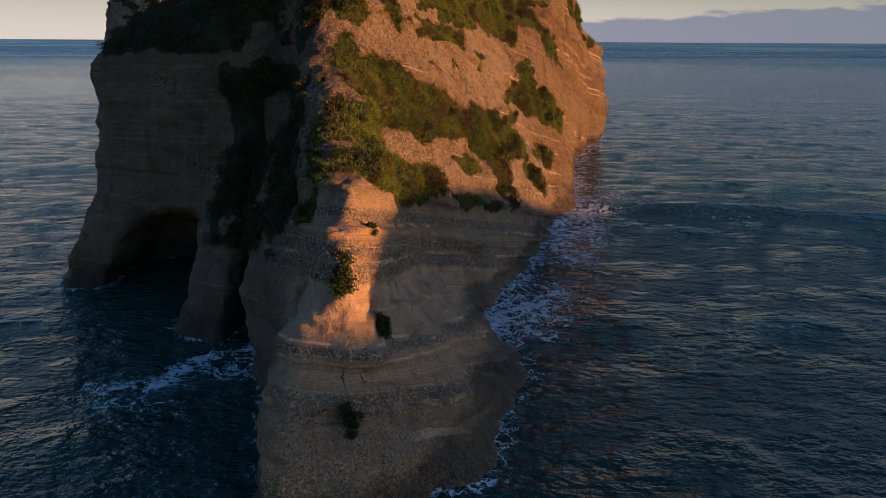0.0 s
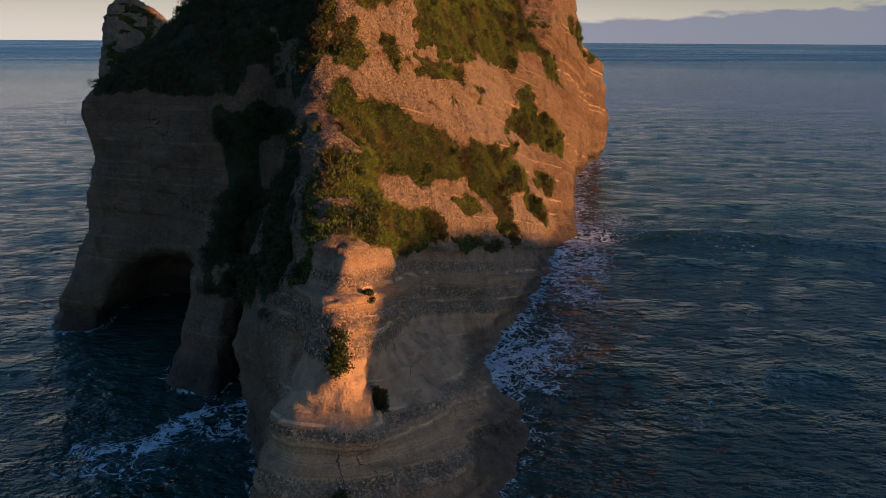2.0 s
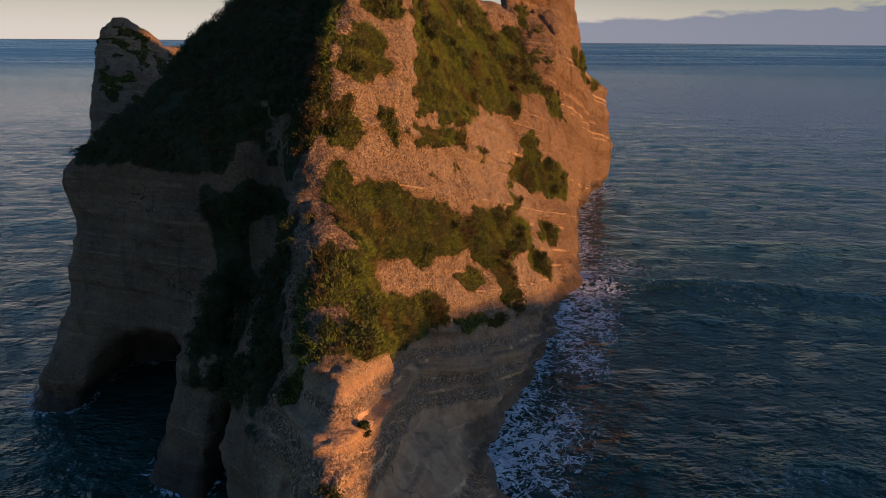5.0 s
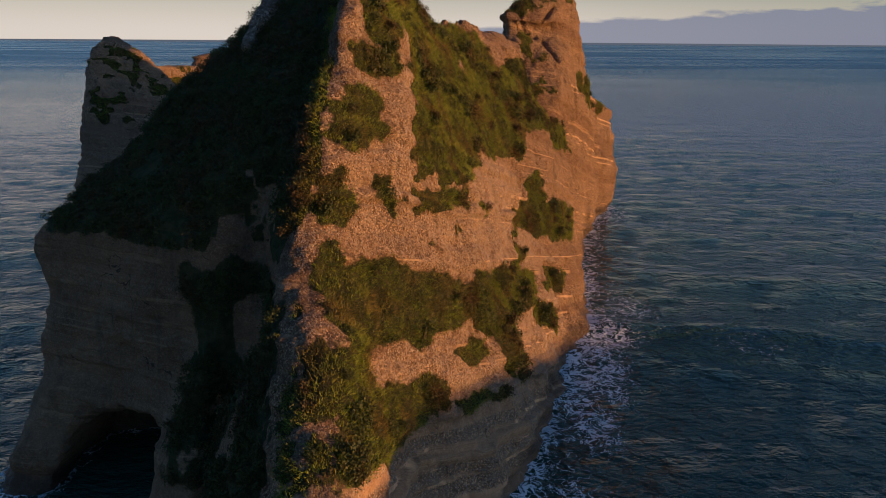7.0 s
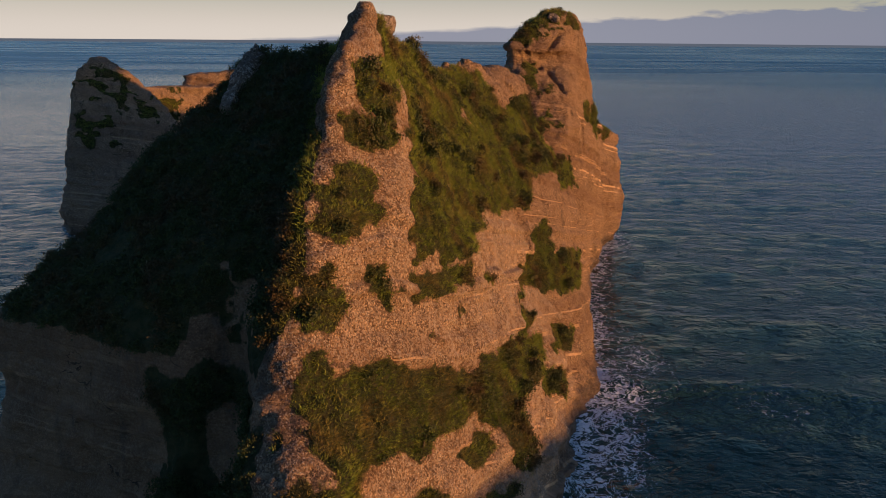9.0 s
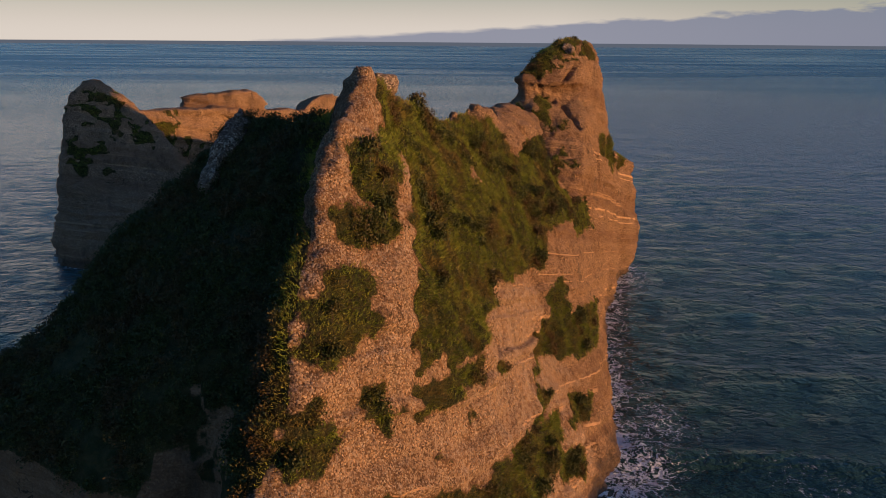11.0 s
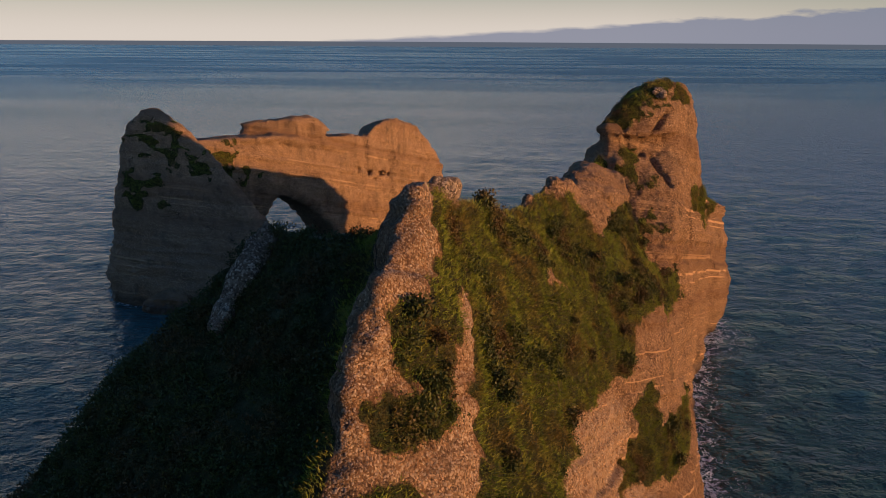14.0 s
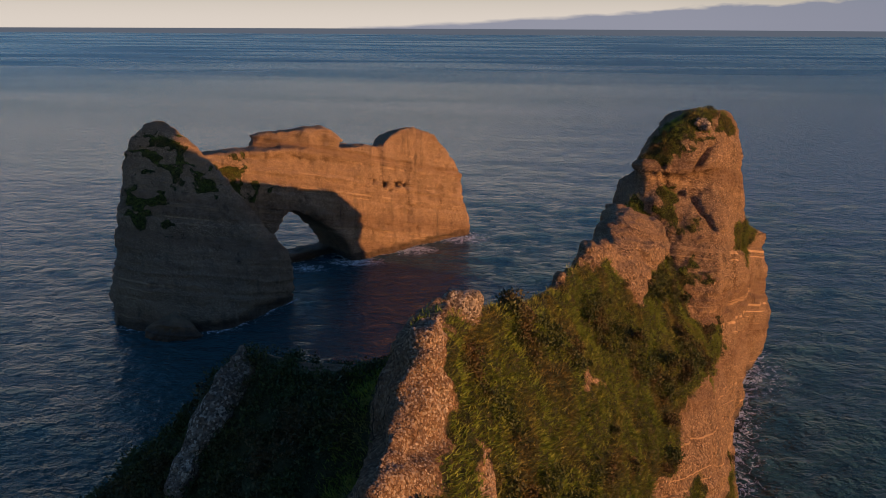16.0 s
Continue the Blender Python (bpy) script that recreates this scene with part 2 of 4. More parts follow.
def rock_material(name, ground, tint=(1.0, 1.0, 1.0), speckle=1.0, pale_foot=True):
    """Pebbly conglomerate with thin pale sandstone beds; ground is the turf and soil colour of grown-over places."""
    k = Nodes(name)

    def shade(r, g, b):
        return (r * tint[0], g * tint[1], b * tint[2])
    pos = k.position()
    dot = k.t.nodes.new("ShaderNodeVectorMath")
    dot.operation = "DOT_PRODUCT"
    k.put(dot.inputs[0], pos)
    dot.inputs[1].default_value = (0.10, 0.25, 1.0)
    bed = k.math("ADD", dot.outputs["Value"], k.math("MULTIPLY", k.math("SUBTRACT", k.noise(pos, 0.10, 4.0), 0.5), 0.9))

    def along_bed(scale, detail):
        n = k.node("ShaderNodeTexNoise", Scale=1.0, Detail=detail, Roughness=0.6)
        n.noise_dimensions = "1D"
        k.put(n.inputs["W"], k.math("MULTIPLY", bed, scale))
        return n.outputs[0]
    patch = k.noise(pos, 0.16, 4.0)
    sepx = k.node("ShaderNodeSeparateXYZ", Vector=pos)
    # thin pale beds, missing in the rib; sun on their ledges painted in too
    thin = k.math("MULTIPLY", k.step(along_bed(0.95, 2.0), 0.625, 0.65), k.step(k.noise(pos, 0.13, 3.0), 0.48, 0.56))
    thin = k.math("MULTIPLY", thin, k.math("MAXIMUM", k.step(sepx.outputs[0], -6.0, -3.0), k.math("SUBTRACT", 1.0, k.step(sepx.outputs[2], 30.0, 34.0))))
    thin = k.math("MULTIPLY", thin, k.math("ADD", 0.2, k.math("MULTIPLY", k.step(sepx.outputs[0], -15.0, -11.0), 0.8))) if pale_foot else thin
    thin = k.math("MULTIPLY", thin, k.math("SUBTRACT", 1.0, k.math("MULTIPLY", k.step(sepx.outputs[2], 36.0, 42.0), 0.75)))
    # the pile in the nose, from below: (top of the bed, smooth pale sandstone, laminated sandstone); the rest is conglomerate
    ramp = k.t.nodes.new("ShaderNodeValToRGB")
    k.put(ramp.inputs[0], k.math("DIVIDE", k.math("SUBTRACT", bed, 10.0), 25.0))
    els = ramp.color_ramp.elements
    els[0].color = els[1].color = (0, 0, 0, 1)
    base = 15.3
    for top, pale, lam in BEDS:
        for at in (base + 0.12, top - 0.12):
            els.new((at - 10.0) / 25.0).color = (pale, lam, 0, 1)
        base = top
    beds = k.t.nodes.new("ShaderNodeSeparateColor")
    k.put(beds.inputs[0], ramp.outputs[0])
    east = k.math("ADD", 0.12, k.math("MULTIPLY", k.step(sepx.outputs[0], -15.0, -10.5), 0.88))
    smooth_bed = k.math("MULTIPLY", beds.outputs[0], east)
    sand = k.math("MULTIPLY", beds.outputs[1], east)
    pebble = k.node("ShaderNodeTexVoronoi", Vector=pos, Scale=7.4, Randomness=1.0)
    cobble = k.node("ShaderNodeTexVoronoi", Vector=pos, Scale=3.4, Randomness=1.0)
    grain = k.noise(pos, 7.0, 6.0, 0.7)
    # the side cliff is finer-grained, with few pebbles
    pebbly = k.math("ADD", 0.22, k.math("MULTIPLY", k.step(sepx.outputs[0], -16.0, -11.5), 0.78)) if pale_foot else 1.0
    matrix = k.mix(k.step(patch, 0.3, 0.7), shade(0.130, 0.094, 0.069), shade(0.215, 0.157, 0.115))
    c1 = k.t.nodes.new("ShaderNodeSeparateColor")
    k.put(c1.inputs[0], pebble.outputs["Color"])
    c2 = k.t.nodes.new("ShaderNodeSeparateColor")
    k.put(c2.inputs[0], cobble.outputs["Color"])
    matrix = k.mix(k.math("MULTIPLY", k.step(c1.outputs[0], 0.44, 0.92), k.math("MULTIPLY", pebbly, 0.88 * speckle)), matrix, shade(0.50, 0.41, 0.325))
    matrix = k.mix(k.math("MULTIPLY", k.step(c2.outputs[0], 0.72, 0.95), k.math("MULTIPLY", pebbly, 0.55 * speckle)), matrix, shade(0.33, 0.27, 0.215))
    matrix = k.mix(k.math("MULTIPLY", k.step(c1.outputs[1], 0.55, 1.0), k.math("MULTIPLY", pebbly, 0.75 * speckle)), matrix, (0.048, 0.036, 0.028))
    lamina = along_bed(6.5, 3.0)
    bands = k.mix(along_bed(1.9, 4.0), shade(0.125, 0.092, 0.068), shade(0.44, 0.335, 0.25))
    bands = k.mix(k.math("MULTIPLY", k.step(lamina, 0.54, 0.62), 0.45), bands, shade(0.095, 0.070, 0.052))
    stone = k.mix(k.math("MULTIPLY", sand, 0.9), matrix, bands)
    clean = k.mix(k.step(k.noise(pos, 0.5, 5.0), 0.35, 0.65), shade(0.27, 0.205, 0.160), shade(0.36, 0.285, 0.225))
    stone = k.mix(k.math("MULTIPLY", smooth_bed, 0.92), stone, clean)
    sand = k.math("MAXIMUM", sand, smooth_bed)
    stone = k.mix(k.math("MULTIPLY", k.math("MULTIPLY", k.step(lamina, 0.60, 0.66), k.step(patch, 0.45, 0.6)), 0.35), stone, shade(0.31, 0.24, 0.18))
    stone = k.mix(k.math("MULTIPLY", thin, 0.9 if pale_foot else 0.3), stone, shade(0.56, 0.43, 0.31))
    stone = k.mix(k.math("MULTIPLY", k.step(along_bed(0.10, 2.0), 0.50, 0.62), 0.45), stone, shade(0.130, 0.086, 0.062))
    stone = k.mix(0.55, stone, k.mix(grain, (0.18, 0.18, 0.18), (0.82, 0.82, 0.82)), "OVERLAY")
    if pale_foot:
        # paler, cleaner stone below the nose's scrub; missing fill light painted in too
        foot = k.math("MULTIPLY", k.math("SUBTRACT", 1.0, k.step(bed, 29.5, 33.0)), k.step(sepx.outputs[0], -15.0, -10.0))
        stone = k.mix(foot, stone, k.mix(1.0, stone, (1.5, 1.44, 1.38), "MULTIPLY"))
        # the shaded foot brightened once more by colour, for skylight it lacks
        low = k.math("MULTIPLY", k.math("SUBTRACT", 1.0, k.step(bed, 19.4, 20.4)), k.step(sepx.outputs[0], -15.0, -10.0))
        stone = k.mix(low, stone, k.mix(1.0, stone, (1.5, 1.44, 1.36), "MULTIPLY"))
    # grey-green lichen and rain streaks
    streak = k.noise(k.stretch(pos, (0.55, 0.55, 0.06)), 1.0, 5.0, 0.6)
    stone = k.mix(k.math("MULTIPLY", k.step(streak, 0.52, 0.72), 0.45), stone, (0.060, 0.052, 0.042))
    # dark open cracks
    bent = k.t.nodes.new("ShaderNodeVectorMath")
    k.put(bent.inputs[0], k.stretch(pos, (1.0, 1.0, 0.6)))
    k.put(bent.inputs[1], k.stretch(k.node("ShaderNodeTexNoise", Vector=pos, Scale=0.5, Detail=4.0).outputs["Color"], (2.2, 2.2, 2.2)))
    crack = k.node("ShaderNodeTexVoronoi", Vector=bent.outputs[0], Scale=0.24)
    crack.feature = "DISTANCE_TO_EDGE"
    split = k.math("MULTIPLY", k.math("SUBTRACT", 1.0, k.step(crack.outputs[0], 0.003, 0.013)), k.step(k.noise(pos, 0.2, 2.0), 0.56, 0.66))
    stone = k.mix(k.math("MULTIPLY", split, 0.8), stone, (0.022, 0.017, 0.013))
    # wet, weed-dark band above the tide
    sepz = k.node("ShaderNodeSeparateXYZ", Vector=pos)
    splash = k.math("ADD", k.math("MULTIPLY", k.noise(pos, 0.35, 4.0), 3.4), k.math("MULTIPLY", k.step(sepz.outputs[0], -3.0, 3.0), 0.4))
    tide = k.math("SUBTRACT", sepz.outputs[2], splash)
    wet = k.math("SUBTRACT", 1.0, k.step(tide, -0.2, 1.6))
    stone = k.mix(k.math("MULTIPLY", wet, 0.66), stone, (0.030, 0.022, 0.018))
    soil = k.mix(k.step(k.noise(pos, 1.3, 5.0), 0.35, 0.65), ground[0], ground[1])
    veg = k.step(k.math("ADD", k.attribute("growth"), k.math("MULTIPLY", k.math("SUBTRACT", k.noise(pos, 2.2, 4.0, 0.65), 0.5), 0.35)), 0.44, 0.58)
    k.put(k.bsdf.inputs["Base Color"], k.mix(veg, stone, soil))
    k.put(k.bsdf.inputs["Roughness"], k.math("SUBTRACT", 0.93, k.math("MULTIPLY", wet, 0.45)))
    k.bsdf.inputs["Specular IOR Level"].default_value = 0.2
    rough = k.math("MULTIPLY", pebbly, k.math("SUBTRACT", 1.0, k.math("MULTIPLY", sand, 0.75)))
    h = k.math("MULTIPLY", k.math("ADD", k.math("MULTIPLY", pebble.outputs["Distance"], -0.6), k.math("ADD", k.math("MULTIPLY", cobble.outputs["Distance"], -0.5), k.math("MULTIPLY", grain, 0.7))), rough)
    n1 = k.bump(h, 1.0, 0.30)
    n2 = k.bump(k.math("ADD", k.noise(pos, 1.4, 6.0, 0.65), k.math("MULTIPLY", along_bed(1.9, 4.0), 0.5)), 0.8, 0.5, n1)
    k.put(k.bsdf.inputs["Normal"], n2)
    return k.mat


def leaf_material(name, a, b, c):
    k = Nodes(name)
    rnd = k.t.nodes.new("ShaderNodeNewGeometry").outputs["Random Per Island"]
    pos = k.position()
    col = k.mix(rnd, a, b)
    col = k.mix(k.step(k.noise(pos, 0.25, 4.0), 0.45, 0.65), col, c)
    k.put(k.bsdf.inputs["Base Color"], col)
    k.bsdf.inputs["Roughness"].default_value = 0.6
    k.bsdf.inputs["Specular IOR Level"].default_value = 0.3
    return k.mat


def sea_material():
    k = Nodes("sea_water")
    pos = k.position()
    foam_at = k.attribute("foam")
    warp = k.node("ShaderNodeVectorMath", )
    warp.operation = "ADD"
    k.put(warp.inputs[0], pos)
    wn = k.node("ShaderNodeTexNoise", Vector=pos, Scale=0.35, Detail=3.0)
    sc = k.stretch(wn.outputs["Color"], (4.0, 4.0, 0.0))
    k.put(warp.inputs[1], sc)
    def threads(scale):
        q = k.noise(warp.outputs[0], scale, 5.0, 0.6)
        return k.step(k.math("ABSOLUTE", k.math("SUBTRACT", q, 0.5)), 0.05, 0.0)
    web = k.math("MAXIMUM", threads(0.30), k.math("MULTIPLY", threads(0.9), 0.8))
    fine = k.noise(pos, 1.6, 7.0, 0.75)
    f = k.math("ADD", foam_at, k.math("ADD", k.math("MULTIPLY", k.math("SUBTRACT", fine, 0.5), 0.9), k.math("SUBTRACT", k.math("MULTIPLY", web, 0.70), 0.16)))
    foam = k.step(f, 0.64, 0.86)
    sea_tone = k.mix(k.step(k.noise(pos, 0.012, 3.0), 0.3, 0.7), (0.020, 0.052, 0.036), (0.026, 0.064, 0.044))
    # greenish nearby, lighter blue far off: sky reflection painted into the base colour
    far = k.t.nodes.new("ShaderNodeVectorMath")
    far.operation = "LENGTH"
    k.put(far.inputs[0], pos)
    sea_tone = k.mix(k.step(far.outputs["Value"], 90.0, 420.0), sea_tone, (0.030, 0.096, 0.140))
    k.put(k.bsdf.inputs["Base Color"], k.mix(foam, sea_tone, (0.74, 0.76, 0.77)))
    wind = k.noise(k.stretch(pos, (0.22, 1.0, 1.0)), 0.006, 2.0, 0.6)
    wind = k.math("ADD", 0.17, k.math("MULTIPLY", k.step(wind, 0.35, 0.65), 0.13))
    k.put(k.bsdf.inputs["Roughness"], k.math("ADD", k.math("ADD", 0.05, k.math("MULTIPLY", k.math("MULTIPLY", k.step(far.outputs["Value"], 200.0, 1800.0), wind), 1.0)), k.math("MULTIPLY", foam, 0.5)))
    k.bsdf.inputs["IOR"].default_value = 1.33
    k.bsdf.inputs["Specular IOR Level"].default_value = 0.42
    # reflections tinted blue, for a bluer sky than the one built
    k.bsdf.inputs["Specular Tint"].default_value = (0.70, 0.90, 1.0, 1)
    turn = k.node("ShaderNodeMapping", Vector=pos)
    turn.inputs["Rotation"].default_value = (0, 0, radians(-9))
    turn.inputs["Scale"].default_value = (0.62, 1.05, 1.0)
    wav = turn.outputs[0]
    # ripples too small to tell apart far off give way to the roughness
    near = k.math("SUBTRACT", 1.0, k.math("MULTIPLY", k.step(far.outputs["Value"], 500.0, 3000.0), 0.85))
    mid = k.math("SUBTRACT", 1.0, k.math("MULTIPLY", k.step(far.outputs["Value"], 700.0, 2200.0), 0.98))
    n = k.bump(k.noise(k.stretch(pos, (0.22, 1.0, 1.0)), 0.010, 2.0, 0.5), mid, 1.5)
    n = k.bump(k.noise(k.stretch(pos, (0.25, 1.0, 1.0)), 0.040, 2.0, 0.5), mid, 0.8, n)
    n = k.bump(k.noise(k.stretch(pos, (0.8, 1.0, 1.0)), 0.15, 3.0, 0.6), near, 1.6, n)
    n = k.bump(k.noise(wav, 0.36, 3.0, 0.6), near, 1.3, n)
    n = k.bump(k.noise(wav, 1.05, 3.0, 0.6), near, 0.48, n)
    n = k.bump(k.noise(wav, 3.4, 2.0, 0.6), near, 0.20, n)
    k.put(k.bsdf.inputs["Normal"], n)
    return k.mat


ROCK = rock_material("conglomerate", ((0.028, 0.036, 0.012), (0.058, 0.052, 0.020)), tint=(1.13, 0.92, 0.71), speckle=0.92)
ARCH_ROCK = rock_material("arch_sandstone", ((0.03, 0.036, 0.012), (0.07, 0.06, 0.022)), (1.40, 1.19, 0.97), 0.7, False)
PALE_ROCK = rock_material("weathered_pale_rock", ((0.02, 0.024, 0.01), (0.05, 0.04, 0.02)), (1.22, 1.20, 1.16), 1.0, False)
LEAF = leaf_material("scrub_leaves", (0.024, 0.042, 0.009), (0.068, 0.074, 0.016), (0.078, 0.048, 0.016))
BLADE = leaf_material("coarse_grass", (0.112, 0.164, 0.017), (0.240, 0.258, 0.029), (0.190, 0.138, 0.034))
PEBBLE = leaf_material("pebble_stone", (0.10, 0.070, 0.048), (0.38, 0.285, 0.205), (0.25, 0.178, 0.122))
WOOD = leaf_material("woody_stem", (0.06, 0.045, 0.03), (0.09, 0.07, 0.05), (0.05, 0.04, 0.03))
SEA = sea_material()


# ---- the island in front: a long ridge with a nose, a left cliff and a tower ----
ISLAND = [
    # the face towards the sun, with the rib that ends it
    hull((-11.4, 79, 36.5), (-9.0, 93, 52.6), (-8.9, 101, 53.6), (-7.4, 109, 53.8), (-11, 74, 28), (5.5, 79, 0), (13.5, 94, -4), (20, 112, -4), (-14.2, 74.2, 28), (-14, 76, 20), (-11.8, 81, 34),
         (-9.2, 94, 46), (-9.8, 103, 49), (-9, 111, 46), (-16, 76, 8), (-10, 110, -4), (-14, 80, -4), (0, 72, -4)),
    # dark cliff and the grown-over slope above it
    hull((-10, 79, 36), (-13, 76, 29), (-9.6, 93, 47), (-9.4, 101, 52), (-20, 82, 34.5), (-29, 84, 29.4), (-42.7, 89.8, 26.4), (-42, 88, 8), (-20, 105.5, 50.8), (-30, 101, 40.5), (-43.8, 93.4, 25.6),
         (-24, 80, 14), (-16, 75, 8), (-40, 88, -4), (-22, 77, -4), (-24, 110, -4), (-44, 98, -4), (-8, 112, -4), (-10.5, 107, 49)),
    # nose: low apron
    hull((-13, 40, -4), (-11, 35, -4), (-9.8, 40, 5.5), (-3.4, 43.2, 4.9), (-1, 36, -4), (7.5, 42, -4), (10.2, 54, -4), (12.2, 62, -4), (8.5, 76, -4), (-3, 75, 5.5), (0.6, 61, 3.6),
         (-8.9, 45.6, 9.2), (-5.8, 50.4, 9.0), (-8, 54, 12), (-11.0, 47.4, 8.6), (-18, 63, -4)),
    # nose: upper fin
    hull((-8.0, 54.6, 17.2), (-7.2, 54.8, 17.4), (-7.6, 51.2, 11.5), (-5.6, 52, 10), (-11, 74, 28.5), (-8, 75, 26), (-4, 74, 14), (-12.6, 59.5, 11), (-16, 66, 9),
         (-14.2, 74.5, 28), (-3.0, 75, 5), (-4.6, 60, 7.6)),
    # nose: the smooth buttress in front of the fin
    hull((-7.5, 49.4, 15.4), (-6.6, 46.3, 13.0), (-8.0, 47.2, 13.2), (-5.6, 48.0, 12.0), (-7.3, 45.2, 9.3), (-10.2, 46.2, 9.3), (-5.0, 46.4, 9.1), (-10.2, 51.6, 11.0), (-5.4, 52, 11), (-7.8, 53.8, 16.3)),
    # pillar beside the nose
    hull((-13.9, 58.2, 10), (-16, 64.2, 10.5), (-19.4, 66.2, 5), (-18.4, 62, -4), (-13.6, 52, -4), (-12.4, 55, 8.6), (-21, 74, 9), (-20, 77, 20), (-14, 75, 26), (-8, 70, 0)),
    # legs of the sea cave
    hull((-50.6, 85.6, -4), (-48, 81.8, -4), (-42.8, 82, -4), (-42, 86.2, 13), (-38, 85.6, 11), (-49.4, 94, -4), (-44, 99, -4), (-46, 90, 6.5), (-43, 94, 16), (-38, 90, 12)),
    hull((-29.6, 70.6, -4), (-30.4, 75, -4), (-23, 66, -4), (-26.4, 76.8, 10), (-22, 72.5, 8), (-22, 78, 20), (-26, 80, 14), (-22, 82, 0)),
    # ridge behind the front summit
    hull((-7.5, 107, 54), (-8.6, 104, 53.8), (-3, 118, 50), (-0.6, 126.5, 47.8), (17, 106, -4), (24.5, 128, -4), (4.1, 124.5, 40), (-12, 109, 48), (-18, 110, -4), (-9, 130, -4), (0.5, 108, 38)),
    hull((-0.6, 125, 47.6), (2.5, 135, 49.8), (5, 140, 48.5), (8, 150, 47.6), (12, 172, 46), (18, 148, 33.3), (16, 129, 20), (24.5, 126, -4), (31.6, 160, -4), (35, 182, -4),
         (-6, 126, -4), (4, 175, -4), (22, 163, 31)),
    # crag on the front summit
    hull((-8.4, 99.5, 56), (-8, 100.5, 55.8), (-9.4, 99.5, 53.6), (-7.2, 99.5, 53.6), (-7.4, 102, 53.6), (-9, 102, 53.6), (-8.6, 97.5, 52), (-8.6, 104, 50)),
    # block below the tower
    hull((5, 150, 47), (6, 149.5, 40), (11, 149, 46), (14, 151, 41), (9, 158, 48.5), (15, 160, 46), (8, 168, 47), (16, 168, 38), (7, 160, 38)),
    # tower: body, overhanging cap and the shoulder behind it
    hull((15, 171.5, 48), (13.4, 172.2, 50.4), (14, 176, 50), (19, 178, 52), (27, 182, 53), (30.6, 187, 51), (24, 190, 53), (32, 190, 42), (24, 162, 24), (21.5, 160, 32), (14, 168, 40),
         (8, 172, 30), (6, 172, -4), (14, 200, -4), (12, 190, 46), (40.5, 203, 15), (36, 186, -4), (42, 210, -4), (31.5, 200, 44)),
    # cap drawn out behind, unseen, so its shadow reaches the arch island
    hull((11.6, 171.6, 51.8), (12.4, 173, 49.6), (15.5, 170.6, 50.8), (18, 177, 56.8), (21.5, 179, 59), (26.5, 183, 58.8), (30.2, 187, 56.4), (24, 191, 57.6), (28, 199, 56), (20, 198, 56), (31.2, 187.5, 51), (24, 174, 50), (15, 186, 51)),
    hull((29, 198, 36), (47.2, 222, 27.4), (48.6, 226, 24), (43.4, 220, 19.5), (49.6, 217, 9), (46, 219, -4), (39, 206, -4), (47, 228, -4), (46, 244, -4), (44, 240, 24), (38, 232, 32), (22, 215, -4), (24, 205, 40)),
    hull((31, 196, 38.6), (48.6, 223, 27.6), (49.4, 226, 25.2), (45.6, 232, 26.6), (43, 221, 24), (38, 228, 31)),
]


def sea_cave(p):
    """The square-shouldered cave under the dark cliff, leaning outwards at its foot and closed behind."""
    wx, wy = -0.12, 0.993
    dx, dy = p[..., 0] + 32.4, p[..., 1] - 81.3
    along = dx * wx + dy * wy
    side = dx * wy - dy * wx + 3.6 * (1 - np.clip(p[..., 2], -2, 11) / 11.0)
    taper = 1.0 - 0.42 * np.clip(along / 16.0, 0, 1)
    r = ((np.abs(side) / (6.0 * taper)) ** 4 + (np.clip(p[..., 2] + 1.5, 0, 40) / (12.2 * taper)) ** 4) ** 0.25
    return np.maximum((r - 1) * 6.0, np.maximum(along - 16, -along - 14))


def island_field(p):
    warp = fbm(p, 14.0, 2, 11) * 0.8 + fbm(p, 5.0, 2, 21) * 0.45
    d = None
    for planes in ISLAND:
        b = block_distance(p, planes)
        d = b if d is None else blend(d, b, 1.5)
    d = d + warp - 0.35
    d = d + 0.5 * np.clip(1.0 - np.abs(p[..., 2] - 0.8) / 2.2, 0, 1)
    d = carve(d, sea_cave(p), 0.7)
    d = carve(d, bore(p, (-21.0, 66, -1.5), (0.25, 0.97), 2.6, 2.6, 9), 0.8)
    d = carve(d, rod(p, (-16.8, 81.5, 42), (-19.0, 75.0, 14), 2.3), 1.2)
    d = carve(d, rod(p, (-19.0, 75.0, 14), (-20.8, 68.5, 2), 1.9), 1.2)
    # thin recess under the laminated beds beside the nose
    d = carve(d, rod(p, (-2.6, 70.0, 9.2), (3.0, 79.0, 6.6), 0.8), 0.5)
    return d


# open joints in the tower, the cliff below it and the ridge
JOINTS = [[(15.8, 172.4, 53.6), (16.1, 171.5, 50.6), (17.2, 172.6, 48.5), (19.3, 173.2, 47.7)], [(19.3, 173.6, 47.7), (21.0, 173.4, 50.8), (23.6, 176.6, 54.0)],
          [(20.8, 173.6, 46.9), (22.0, 171.7, 45.4), (23.9, 170.4, 43.1)], [(28.8, 179.8, 41.4), (29.4, 177.5, 37.4), (30.1, 177.0, 32.1), (30.5, 176.9, 28.0)],
          [(2.2, 118.6, 46.2), (1.7, 118.4, 44.6), (1.4, 117.8, 43.0)]]


def open_joints(v):
    """How far the rock falls back along the joints."""
    d = np.zeros(len(v))
    for line in JOINTS:
        for a, b in zip(line, line[1:]):
            near = np.flatnonzero(np.abs(v - np.add(a, b) / 2).max(1) < 5)
            d[near] = np.maximum(d[near], np.exp(-(np.maximum(rod(v[near], a, b, 0.0), 0) / 0.46) ** 2))
    return d


